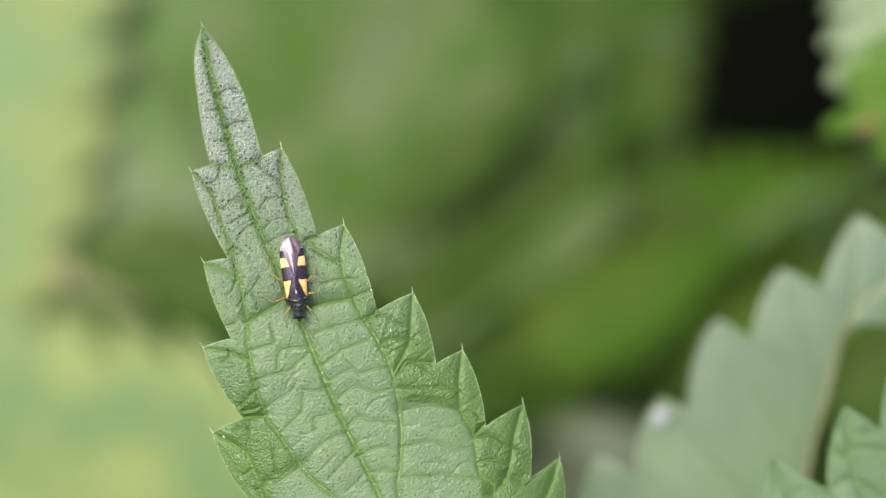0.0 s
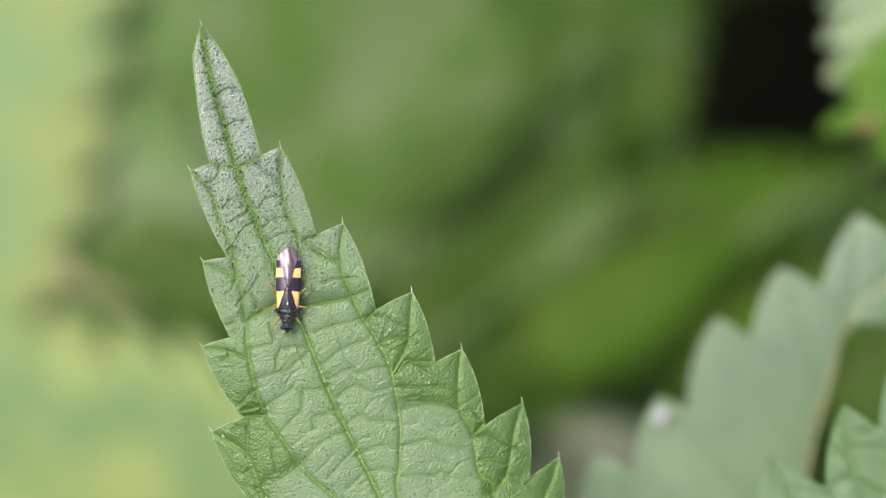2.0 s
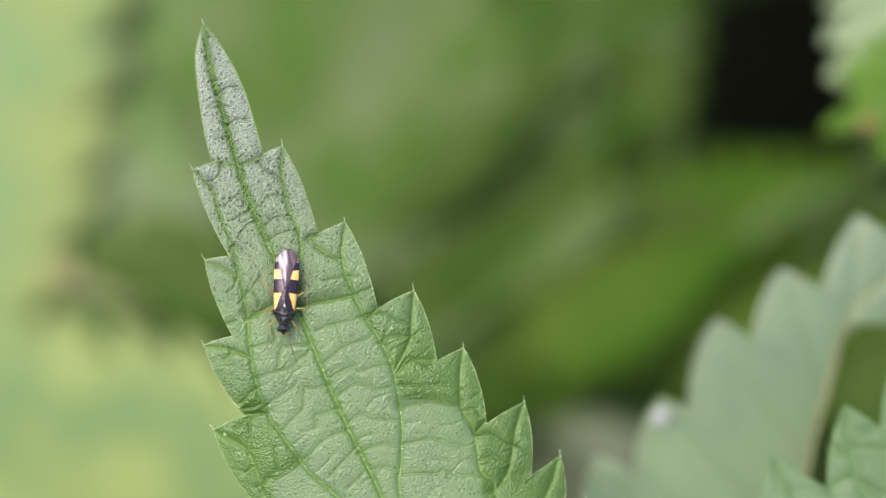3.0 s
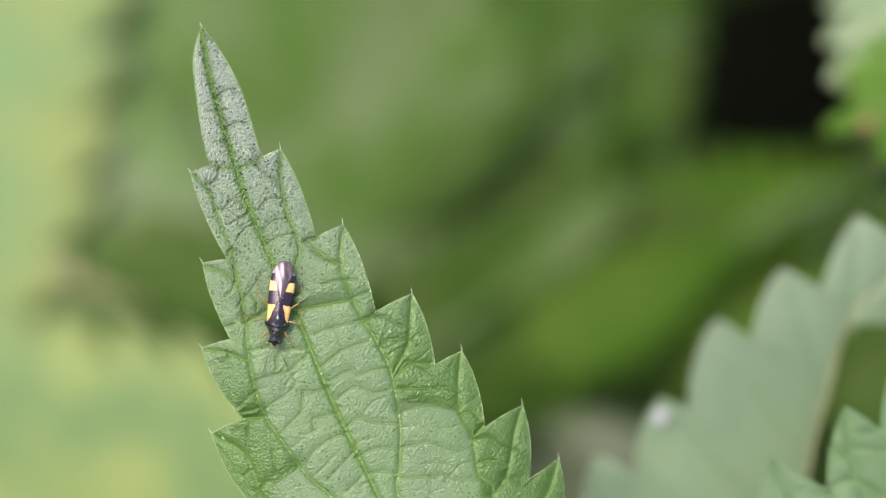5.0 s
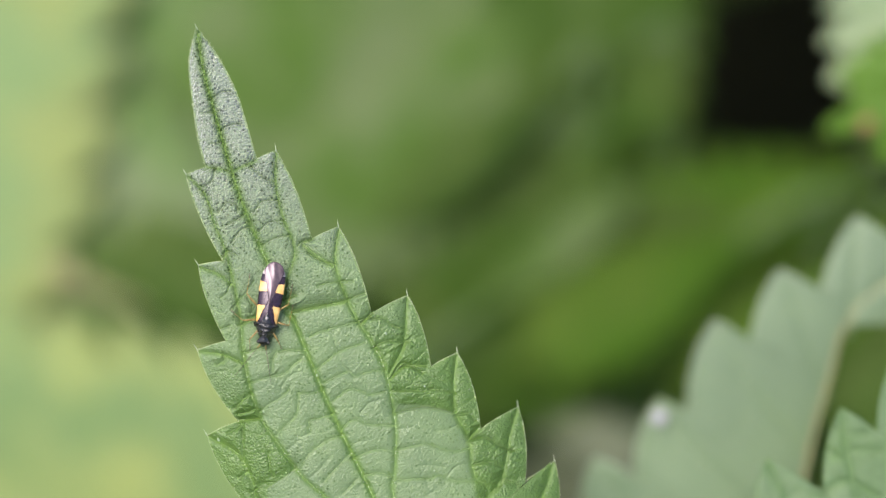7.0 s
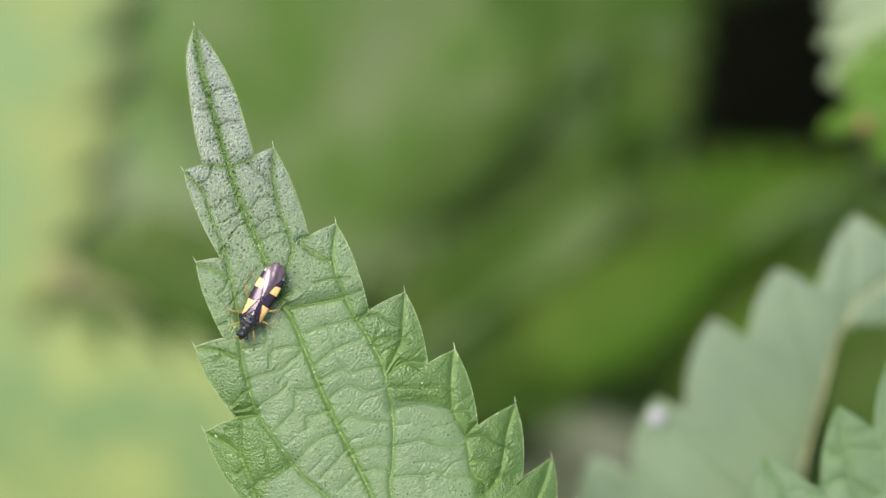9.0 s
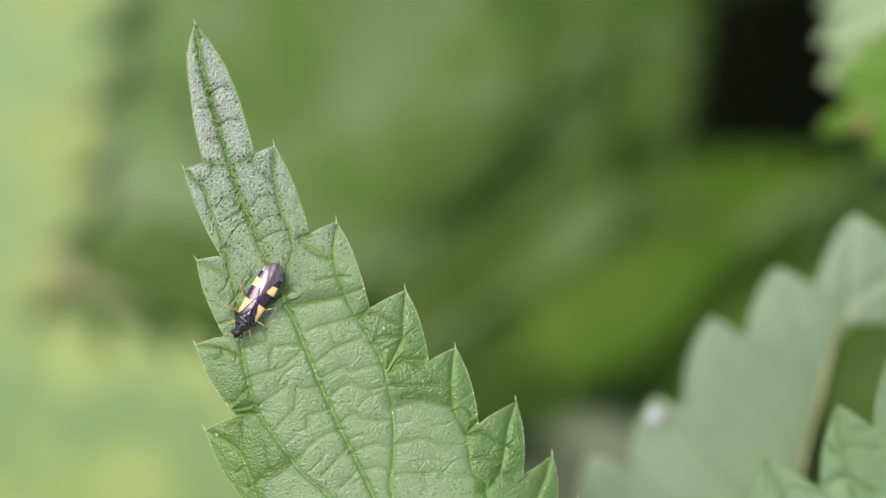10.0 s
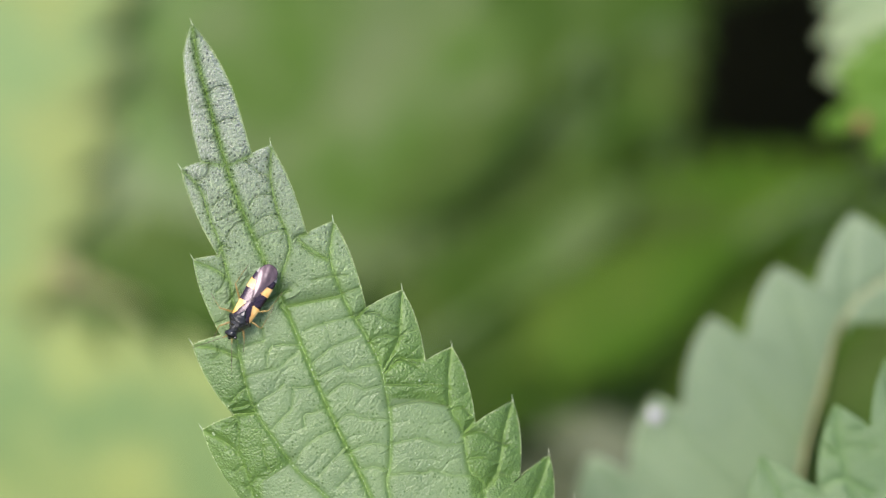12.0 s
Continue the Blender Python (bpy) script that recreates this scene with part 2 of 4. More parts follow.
def blade(mid, left, right, veins, lobes=(1, 1), nu=160, nv=24, shear=0.5, camber=0.012, droop=0.0, fold=(0.0, 0.0), net=2.3, relief=1.0, seed=1, downy_sheen=0.0, flat=0.0, bed=None, creases=(), fold_from=-9.0, dense=1.0, minor=(), bow=0.11, steps=()):
    """Leaf surface: (verts in mm, faces, vein weights, edge vertex numbers). Local x across, y towards the tip, z up; the base is the origin."""
    mid = smooth_line(mid, 6)
    length = mid[-1, 0]
    lines = [smooth_line(v, 4) for v in veins] + [mid]
    sides = []
    for sign, keys, lobe in ((-1, left, lobes[0]), (1, right, lobes[1])):
        edge, corners = margin([(s, sign * w) for s, w in keys], lobe, 14, bow)
        along = [e[0] + shear * abs(e[1] - sign * np.interp(e[0], mid[:, 0], mid[:, 1])) for e in edge]
        along = np.maximum.accumulate(along) + np.arange(len(edge)) * 1e-6
        marks = [along[np.argmin(np.hypot(*(edge - c).T))] / along[-1] for c in corners]
        sides.append((sign, edge, along / along[-1], marks))
    u = np.unique(np.concatenate([np.linspace(0, dense, nu), np.linspace(dense, 1, 60 if dense < 1 else 2), sides[0][3], sides[1][3]]))
    u = u[np.concatenate([[True], np.diff(u) > 1e-5])]
    rows = []
    ms, mw = u * length, np.interp(u * length, mid[:, 0], mid[:, 1])
    for sign, edge, along, _ in sides:
        es, ew = np.interp(u, along, edge[:, 0]), sign * np.interp(u, along, edge[:, 1])
        t = np.linspace(0, 1, nv + 1)[1:]
        s, w = ms[:, None] + (es - ms)[:, None] * t, mw[:, None] + (ew - mw)[:, None] * t
        rows.append((s, w, np.broadcast_to(t, s.shape)))
    s = np.hstack([rows[0][0][:, ::-1], ms[:, None], rows[1][0]])
    w = np.hstack([rows[0][1][:, ::-1], mw[:, None], rows[1][1]])
    t = np.hstack([rows[0][2][:, ::-1], 0 * ms[:, None], rows[1][2]])
    off = w - np.interp(s, mid[:, 0], mid[:, 1])
    dv = line_distance(s, w, lines)
    dm = line_distance(s, w, [mid])
    dn = cells(s + 0.16 * np.sin(w * 1.3 + s * 0.4) + 0.25 * np.abs(off), w + 0.35 * np.sin(s * 0.9), net, net * 2.1, seed)
    df = cells(s + 0.2 * np.sin(w * 2.1), w, net * 0.42, net * 0.5, seed + 3)
    z = -camber * np.maximum(np.abs(off) - flat, 0) ** 2 - droop * np.clip(1 - s / (0.55 * length), 0, 1) ** 2
    z += np.where(off < 0, fold[0], fold[1]) * np.abs(off) * np.clip((s - fold_from) / 2, 0, 1)
    z += relief * (0.125 * (1 - np.exp(-dv / 0.42)) - 0.04 * np.exp(-(dv / 0.15) ** 2) - 0.06 * np.exp(-(dm / 0.18) ** 2))
    inner = np.zeros(s.shape)
    tip = np.clip(1.40 - s / (0.38 * length), 0, 1)
    if bed:
        lo, hi = (np.interp(s, [q[0] for q in side], [q[1] for q in side]) for side in bed)
        inner = np.clip((w - lo) / 0.5 + 0.2, 0, 1) * np.clip((hi - w) / 0.5 + 0.2, 0, 1)
        start = np.clip((s - np.interp(w, [-5, 0, 0.5, 4], [24.3, 23.6, 24.7, 25.4])) / 0.4, 0, 1) if steps else 1.0
        inner = inner * np.clip((s - 17) / 7, 0, 1) * (0.45 + 0.55 * start)
    weak = 0.04 + 0.24 * (1 - inner) if creases else 1.0
    rise = np.clip((s - 6) / 18, 0.3, 1.0)
    rise = rise * (0.7 + 0.3 * np.sin(s * 0.8 + w * 0.5 + seed) * np.sin(w * 0.7 - s * 0.33))
    z += relief * (0.115 * weak * rise * (1 - np.exp(-(dn / 0.26) ** 2)) * np.clip(dv / 0.4, 0, 1) - 0.07 * weak * rise * np.exp(-(dn / 0.075) ** 2) + 0.018 * (1 - np.exp(-(df / 0.11) ** 2)))
    dc = line_distance(s, w, [smooth_line(c, 4) for c in creases]) if creases else np.full(s.shape, 9.0)
    dx, over = crease_distance(s, w, [smooth_line(c, 4) for c in [*creases, *veins]])
    # panels bulge between the creases, with a lip on each crease's base side
    z += relief * (1.6 - 0.6 * inner) * (0.075 * (1 - np.exp(-dx / 0.32)) + 0.07 * over * np.exp(-dx / 0.42) * (1 - np.exp(-dx / 0.06)) - 0.07 * (1 + 0.5 * tip) * np.exp(-(dc / 0.085) ** 2))
    z -= relief * 0.32 * t ** 4
    if steps:
        # the blade dips towards these folds and starts again higher behind them
        ds, side = crease_distance(s, w, [smooth_line(c, 4) for c in steps])
        z -= 0.34 * np.exp(-(ds / 0.85) ** 2) * np.clip(0.5 - 0.5 * side / np.clip(ds / 0.10, 0.05, 1) * np.clip(ds / 0.10, 0, 1), 0, 1)
    if minor:
        df = line_distance(s, w, [smooth_line(c, 4) for c in minor])
        z += relief * (0.04 * (1 - np.exp(-df / 0.3)) - 0.04 * np.exp(-(df / 0.085) ** 2))
    rim = np.exp(-((1 - t) * np.abs(off) / np.maximum(t, 0.2) / 0.09) ** 2) * (t > 0.7)
    vein = np.maximum.reduce([0.9 * np.exp(-(dm / 0.13) ** 2), 0.6 * np.exp(-(dv / 0.13) ** 2), 0.5 * weak * np.exp(-(dn / 0.09) ** 2), 0.12 * np.exp(-(dc / 0.08) ** 2), 0.8 * rim])
    n, k = s.shape
    verts = np.stack([w, length - s, z], -1).reshape(-1, 3)
    i = np.arange((n - 1) * k).reshape(n - 1, k)[:, :-1].ravel()
    faces = np.stack([i, i + k, i + k + 1, i + 1], -1)
    grain = np.maximum(np.clip(tip * 1.25, 0, 1), 0.40 - 0.12 * inner)
    # Tip and middle get painted sheen for sky gloss and light, besides their down.
    down = downy_sheen * np.maximum(tip, 0.31 * inner) * (1 - 0.95 * vein) * (1 - 0.8 * np.exp(-(dm / 0.42) ** 2)) * (1 - 0.7 * np.exp(-(dv / 0.32) ** 2)) * (1 - 0.4 * np.exp(-(dc / 0.2) ** 2))
    return verts, faces, np.stack([vein.ravel(), down.ravel(), grain.ravel()]), np.concatenate([np.arange(n) * k, np.arange(n) * k + k - 1]), lines


def blade_mesh(name, shape, material, thick=0.18):
    verts, faces, vein, _, _ = shape
    me = bpy.data.meshes.new(name)
    me.vertices.add(len(verts))
    me.vertices.foreach_set("co", (verts * MM).ravel())
    me.loops.add(faces.size)
    me.loops.foreach_set("vertex_index", faces.ravel())
    me.polygons.add(len(faces))
    me.polygons.foreach_set("loop_start", np.arange(len(faces)) * 4)
    me.polygons.foreach_set("use_smooth", np.ones(len(faces), bool))
    me.update(calc_edges=True)
    for key, values in zip(("vein", "fuzz_sheen", "grain"), vein):
        me.attributes.new(key, "FLOAT", "POINT").data.foreach_set("value", values.astype(np.float32))
    me.materials.append(material)
    return me


def thicken(ob, thick):
    m = ob.modifiers.new("thickness", "SOLIDIFY")
    m.thickness, m.offset = thick * MM, -1
    return ob


def teeth(length, width, n, rng):
    """An ordinary toothed edge: notch and tooth by turns, down to the base."""
    out = [(0.05 * length, 0.035 * length), (0.15 * length, 0.10 * width + 0.03 * length)]
    for i in range(n):
        f = 0.17 + 0.72 * i / (n - 1)
        h = width * math.sin(math.pi * min(1, 0.12 + f * 0.93)) ** 0.75
        j = rng.uniform(0.94, 1.06)
        if i:
            out.append((f * length, h * 0.80 * j))
        out.append((f * length - 0.01 * length, h * 1.02 * j))
    out.append((0.97 * length, 0.25 * width))
    out.append((length, 0.0))
    return out


def ordinary_leaf(length, width, seed, nu=90, nv=10, camber=0.006, bend=0.0, droop=3.0):
    rng = random.Random(seed)
    n = 11
    mid = [(0, 0), (length * 0.35, bend), (length * 0.7, bend * 0.7), (length, 0)]
    right = teeth(length, width, n, rng)
    left = [(s, -w) for s, w in teeth(length, width, n, rng)]
    veins = []
    for side in (-1, 1):
        for f in (0.32, 0.48, 0.64, 0.80, 0.93):
            w = width * math.sin(math.pi * min(1, 0.12 + (f - 0.2) * 0.93)) ** 0.75
            veins.append([(f * length, bend * 0.7), ((f - 0.1) * length, side * w * 0.5), ((f - 0.22) * length, side * w * 0.9)])
    return blade(mid, left, right, veins, (1, 1), nu, nv, 0.5, camber, droop, (0.08, 0.08), 4.0, 1.2, seed)


def hair_fringe(shape, step, length, seed):
    """Short pale bristles along the leaf's edge, leaning towards the tip."""
    rng = random.Random(seed)
    verts, _, _, edge, _ = shape
    out_v, out_f = [], []
    n = len(edge) // 2
    for side in (0, 1):
        line = verts[edge[side * n:(side + 1) * n]]
        run = 0.0
        for a, b in zip(line[:-1], line[1:]):
            seg = np.hypot(*(b - a)[:2])
            run += seg
            if run < step or seg < 1e-4:
                continue
            run = rng.uniform(0, 0.3) * step
            d = (b - a) / seg
            out = np.array((d[1], -d[0], 0)) * (1 if side else -1)
            if out[0] * (1 if side else -1) < 0 and out[1] < 0:
                out = -out
            l = length * rng.uniform(0.5, 1.3)
            tip = b + out * l * 0.75 - d * l * rng.uniform(0.3, 0.7) + np.array((0, 0, rng.uniform(-0.3, 0.5) * l))
            v, f = tube([b - out * 0.05 + (0, 0, -0.05), (b + tip) / 2, tip], [0.020, 0.015, 0.004], 4)
            base = len(out_v)
            out_v += [p * MM for p in v]
            out_f += [tuple(q + base for q in g) for g in f]
    return out_v, out_f


def surface_bristles(shape, count, seed):
    """Very short pale bristles scattered over the leaf's upper side, pointing to its tip."""
    rng = random.Random(seed)
    verts = shape[0]
    out_v, out_f = [], []
    for _ in range(count):
        p = verts[rng.randrange(len(verts))]
        l = rng.uniform(0.10, 0.24)
        tip = p + np.array((rng.uniform(-0.4, 0.4) * l, rng.uniform(0.2, 0.9) * l, l * 0.6))
        v, f = tube([p - (0, 0, 0.02), tip], [rng.uniform(0.012, 0.022), 0.003], 4)
        base = len(out_v)
        out_v += [q * MM for q in v]
        out_f += [tuple(q + base for q in g) for g in f]
    return out_v, out_f


def vein_tube(shape, line, r0, r1):
    verts = shape[0]
    length = verts[:, 1].max()
    pts = []
    for s, w in line:
        q = np.array((w, length - s))
        near = np.argmin(np.abs(verts[:, 0] - q[0]) + np.abs(verts[:, 1] - q[1]))
        pts.append((q[0], q[1], verts[near, 2] - 0.6 * r0 - 0.01))
    z = np.array([p[2] for p in pts])
    z = np.convolve(np.pad(z, 2, "edge"), np.ones(5) / 5, "valid")
    pts = [(p[0], p[1], h) for p, h in zip(pts, z)]
    r = np.linspace(r0, r1, len(pts))
    v, f = tube(pts, r, 6)
    return [p * MM for p in v], f


def vein_papillae(shape, lines, seed):
    """Tiny pale bristle feet strung along the veins."""
    rng = random.Random(seed)
    verts = shape[0]
    length = verts[:, 1].max()
    out_v, out_f = [], []
    for line in lines:
        run = 0.0
        for a, b in zip(line[:-1], line[1:]):
            seg = math.hypot(*(b - a))
            run += seg
            while run > 0:
                run -= rng.uniform(0.3, 1.0)
                s, w = b + (a - b) * rng.random()
                near = verts[np.argmin(np.abs(verts[:, 0] - w) + np.abs(verts[:, 1] - (length - s)))]
                r = rng.uniform(0.022, 0.045)
                v, f = ellipsoid(near + (0, 0, 0.01), (r, r * 1.2, r), 6, 4)
                base = len(out_v)
                out_v += [Vector(q) * MM for q in v]
                out_f += [tuple(q + base for q in g) for g in f]
    return out_v, out_f


def plant(foot, label):
    ob = new("nettle_plant")
    ob.location = foot
    return tagged(ob, label, "nettle", "nettle plants")


def put_leaf(owner, shape, material, place, label, thick=0.18):
    m = Matrix.Translation(-owner.location) @ place
    return thicken(part("leaf", blade_mesh("leaf", shape, material), owner, label, m), thick)


def stalk(owner, base, way, length=26.0):
    """Stem from the ground up and the leaf's own stalk to its base. way: the leaf's direction at its base."""
    foot = owner.location
    top = base - Vector(way) * length * MM
    knee = Vector((foot.x, foot.y, top.z - 0.012))
    pts = [Vector((0, 0, -0.02)), Vector((0.002, 0.001, knee.z * 0.35)), Vector((-0.002, 0.002, knee.z * 0.7)), knee - foot]
    v, f = tube([tuple(p) for p in smooth_line(pts, 6)], list(np.linspace(0.0024, 0.0015, 19)), 8)
    part("stem", mesh_of("stem", v, f, STEM), owner, "ridged green stem with bristles")
    pts = [knee - foot - Vector((0, 0, 0.004)), (knee + top) / 2 - foot, top - foot, base - foot + Vector(way) * 0.0008]
    v, f = tube([tuple(p) for p in smooth_line(pts, 6)], list(np.linspace(0.0011, 0.0006, 19)), 7)
    part("leaf_stalk", mesh_of("leaf_stalk", v, f, STEM), owner)


def leaf_place(base_x, base_y, turn, depth=0.0, pitch=0.0, roll=0.0):
    """Pose of a leaf whose base is in line with (base_x, base_y) mm on the slope; turn: degrees anticlockwise of its tip from the way up."""
    return Matrix.Translation(spot(base_x, base_y, depth)) @ SLOPE.to_3x3().to_4x4() @ pose(0, 0, 0, 0, 0, turn) @ pose(0, 0, 0, pitch, roll, 0)


# ---- ground ----
def make_ground():
    n = 60
    g = np.linspace(-1, 1, n)
    x = np.sign(g) * np.abs(g) ** 3 * 300
    verts = [(a, b, 0.012 * noise.noise(Vector((a * 3, b * 3, 0))) if abs(a) < 20 and abs(b) < 20 else 0.0) for b in x for a in x]
    faces = [(j * n + i, j * n + i + 1, (j + 1) * n + i + 1, (j + 1) * n + i) for j in range(n - 1) for i in range(n - 1)]
    tagged(new("ground", mesh_of("ground", verts, faces, SOIL)), "dark bare soil under the nettles, the gap's shade put into its colour", "ground", kind="structure")


make_ground()

# ---- the leaf with the bug ----
MAIN_MID = [(0.0, 0.0), (3.0, -0.6), (6.2, -0.9), (12.1, -1.3), (17.0, -1.3), (25.2, -0.7), (33.8, -0.3), (41.6, 0.5), (49.0, 0.6), (58.0, 0.0)]
MAIN_LEFT = [(0.5, -0.5), (2.4, -1.6), (5.6, -2.4), (8.4, -2.95), (11.0, -3.2), (11.0, -4.9), (18.8, -4.5), (18.4, -6.5), (25.1, -6.5), (25.0, -9.0), (31.7, -7.8),
             (31.9, -10.7), (40.1, -9.0), (39.8, -12.4), (46.7, -10.5), (47.2, -13.1), (51.8, -9.3), (52.5, -11.2), (56.5, -4.2), (58.0, 0.0)]
MAIN_RIGHT = [(0.5, 0.22), (2.1, 0.7), (4.4, 1.15), (6.8, 1.3), (9.5, 1.15), (11.8, 1.0), (11.7, 2.7), (19.6, 3.0), (19.4, 5.4), (27.1, 5.5), (26.7, 8.8), (32.9, 8.6), (32.6, 11.05),
              (39.2, 10.7), (38.6, 14.25), (44.7, 12.6), (43.9, 15.55), (48.8, 14.0), (48.1, 16.3), (52.5, 13.5), (51.8, 15.4), (56.3, 5.1), (58.0, 0.0)]
MAIN_VEINS_RIGHT = [
    [(11.9, 2.7), (14.2, 1.8), (17.0, 1.4), (20.0, 1.4), (22.0, 0.0), (24.1, -1.0), (25.5, -0.7)],
    [(19.6, 5.4), (22.0, 4.2), (24.4, 4.0), (27.0, 4.2), (29.1, 4.7), (31.7, 5.0), (34.1, 4.7), (36.9, 4.1), (39.9, 2.9), (42.2, 2.0), (51.4, 1.4)],
    [(26.8, 8.8), (28.6, 8.0), (30.5, 7.1), (32.4, 5.1)],
    [(32.7, 10.95), (35.5, 9.7), (37.5, 9.2), (39.6, 9.5), (42.6, 8.9), (44.9, 9.4), (52.3, 5.1)],
    [(38.7, 14.2), (40.6, 12.8), (42.4, 11.8), (43.8, 10.8), (44.7, 9.3)]]
MAIN_VEINS_LEFT = [
    [(11.1, -4.9), (13.2, -4.0), (15.8, -4.1), (18.0, -4.0), (21.1, -4.3), (24.3, -4.9), (26.4, -5.5), (29.5, -6.0), (32.1, -6.0), (34.4, -5.4),
     (37.8, -4.4), (40.8, -2.8), (46.7, -0.5)],
    [(18.5, -6.6), (19.7, -5.2), (21.1, -4.3)],
    [(25.1, -9.0), (26.1, -7.1), (27.4, -5.7)],
    [(32.0, -10.7), (34.2, -8.8), (36.5, -8.5), (39.3, -8.3), (45.0, -4.3)],
    [(43.9, 15.5), (46.0, 13.9), (48.7, 10.7), (51.2, 7.8)]]
MAIN_VEINS = MAIN_VEINS_RIGHT + MAIN_VEINS_LEFT
MAIN_CROSS = [
    [(24.3, -4.9), (23.7, -1.6), (23.5, 0.0)], [(24.7, -0.5), (25.4, 3.8)], [(12.1, -1.3), (12.0, 0.2), (11.9, 0.9)], [(11.0, -3.2), (11.9, -1.6)],
    [(19.6, 3.0), (19.9, 2.2), (22.3, 3.9)], [(18.8, -4.5), (18.1, -3.9)], [(27.1, 5.5), (27.6, 4.4)], [(31.6, -7.8), (32.1, -6.0)],
    [(32.7, 8.3), (32.1, 6.6), (32.6, 5.2)], [(39.1, 10.5), (39.6, 9.5)]]


# fine creases between the veins
CREASES_LEFT = [
    [(26.5, -5.4), (26.6, -4.1), (26.6, -3.3), (25.1, -3.1)], [(27.3, -2.8), (27.8, -3.4), (28.8, -3.8)], [(27.4, -2.7), (27.6, -1.7), (28.0, -0.8)],
    [(29.0, -5.9), (29.0, -4.9), (29.1, -3.9), (29.2, -2.8), (28.8, -1.9), (28.6, -1.1)], [(31.5, -5.9), (31.2, -5.0), (31.0, -3.9), (30.6, -3.0)],
    [(31.1, -2.4), (31.5, -1.4), (31.6, -0.4)], [(31.2, -2.4), (32.2, -2.8), (32.8, -3.2), (33.3, -4.3), (33.8, -5.2)],
    [(34.5, -2.6), (33.6, -2.3), (33.7, -1.5), (33.7, -0.3)], [(37.0, -4.4), (36.2, -3.3), (35.8, -2.2), (35.6, -1.1), (35.7, -0.3)],
    [(38.8, -2.9), (38.2, -1.9), (37.7, -0.9), (37.3, -0.1)], [(40.2, -1.8), (39.8, -0.9), (39.5, -0.3)]]
CREASES_RIGHT = [
    [(27.1, 0.1), (27.0, 1.0), (27.1, 2.2), (27.3, 4.5)], [(29.8, -0.3), (29.4, 0.9), (29.1, 1.9), (29.1, 4.2)],
    [(31.1, -0.1), (30.9, 1.1), (30.9, 2.1), (31.5, 2.5), (31.5, 3.6), (31.8, 5.0)], [(32.7, 0.1), (32.4, 1.0), (32.3, 1.8), (32.8, 2.6), (33.3, 3.1), (33.5, 4.4)],
    [(35.2, -0.1), (34.8, 0.8), (34.9, 1.5), (35.5, 2.1), (36.0, 3.2), (36.4, 4.1)], [(37.8, -0.1), (37.7, 0.8), (37.7, 1.9), (38.0, 2.7), (38.5, 3.4)],
    [(39.4, 0.5), (39.6, 1.6), (40.2, 2.5)]]
CREASES_OUTER = [
    [(35.5, 4.7), (35.6, 6.0), (35.9, 7.2), (36.5, 8.2), (37.1, 9.1)], [(38.3, 3.6), (38.5, 5.0), (38.7, 6.1), (39.5, 7.1), (40.1, 8.1), (40.3, 9.2)],
    [(40.7, 2.8), (41.1, 4.3), (41.5, 5.4), (41.5, 6.1), (42.4, 7.3), (43.0, 8.8)], [(33.6, 4.9), (34.1, 6.4), (34.6, 7.5)],
    [(32.4, 5.5), (31.8, 6.5), (32.6, 7.4), (33.1, 7.8)], [(34.6, 7.8), (35.0, 8.8), (35.7, 9.7)], [(37.4, 9.1), (37.6, 10.2), (38.4, 10.5)],
    [(39.7, 9.6), (40.0, 10.9), (41.1, 11.7), (41.8, 12.5)], [(41.7, 9.2), (41.9, 10.2), (42.8, 11.4)], [(44.7, 9.2), (44.2, 10.4), (43.8, 11.0), (44.5, 12.0)],
    [(29.8, 4.7), (29.6, 5.8), (30.1, 7.1), (30.3, 7.7)]]
CREASES_FINE = [
    [(26.9, 1.8), (27.7, 1.9), (29.0, 1.8)], [(29.1, 1.8), (30.1, 1.8), (30.7, 2.1)], [(30.6, -3.8), (29.8, -3.0), (29.4, -1.9)],
    [(34.4, -3.8), (34.6, -3.3), (34.5, -2.6)], [(38.0, -3.8), (37.5, -2.6), (37.0, -1.8)], [(35.2, -4.7), (34.8, -3.6)], [(34.4, 1.9), (33.9, 2.9), (34.0, 4.1)],
    [(36.8, 4.4), (37.0, 5.5)], [(37.9, 7.2), (38.2, 8.1), (38.1, 9.4)], [(40.2, 4.9), (40.5, 6.0), (41.0, 6.8)], [(41.8, 6.8), (41.3, 7.7), (41.4, 8.9)],
    [(41.5, 5.1), (42.9, 4.9)], [(33.4, 8.1), (34.1, 8.8), (34.9, 9.5)], [(35.7, 9.7), (36.0, 10.6), (36.6, 11.0)], [(31.0, 4.8), (30.6, 5.9), (31.2, 6.4)],
    [(30.6, 6.9), (31.0, 8.0)], [(36.9, -0.1), (36.6, 0.7), (36.7, 1.4)], [(40.2, -0.6), (40.0, 0.2), (40.4, 0.6)]]
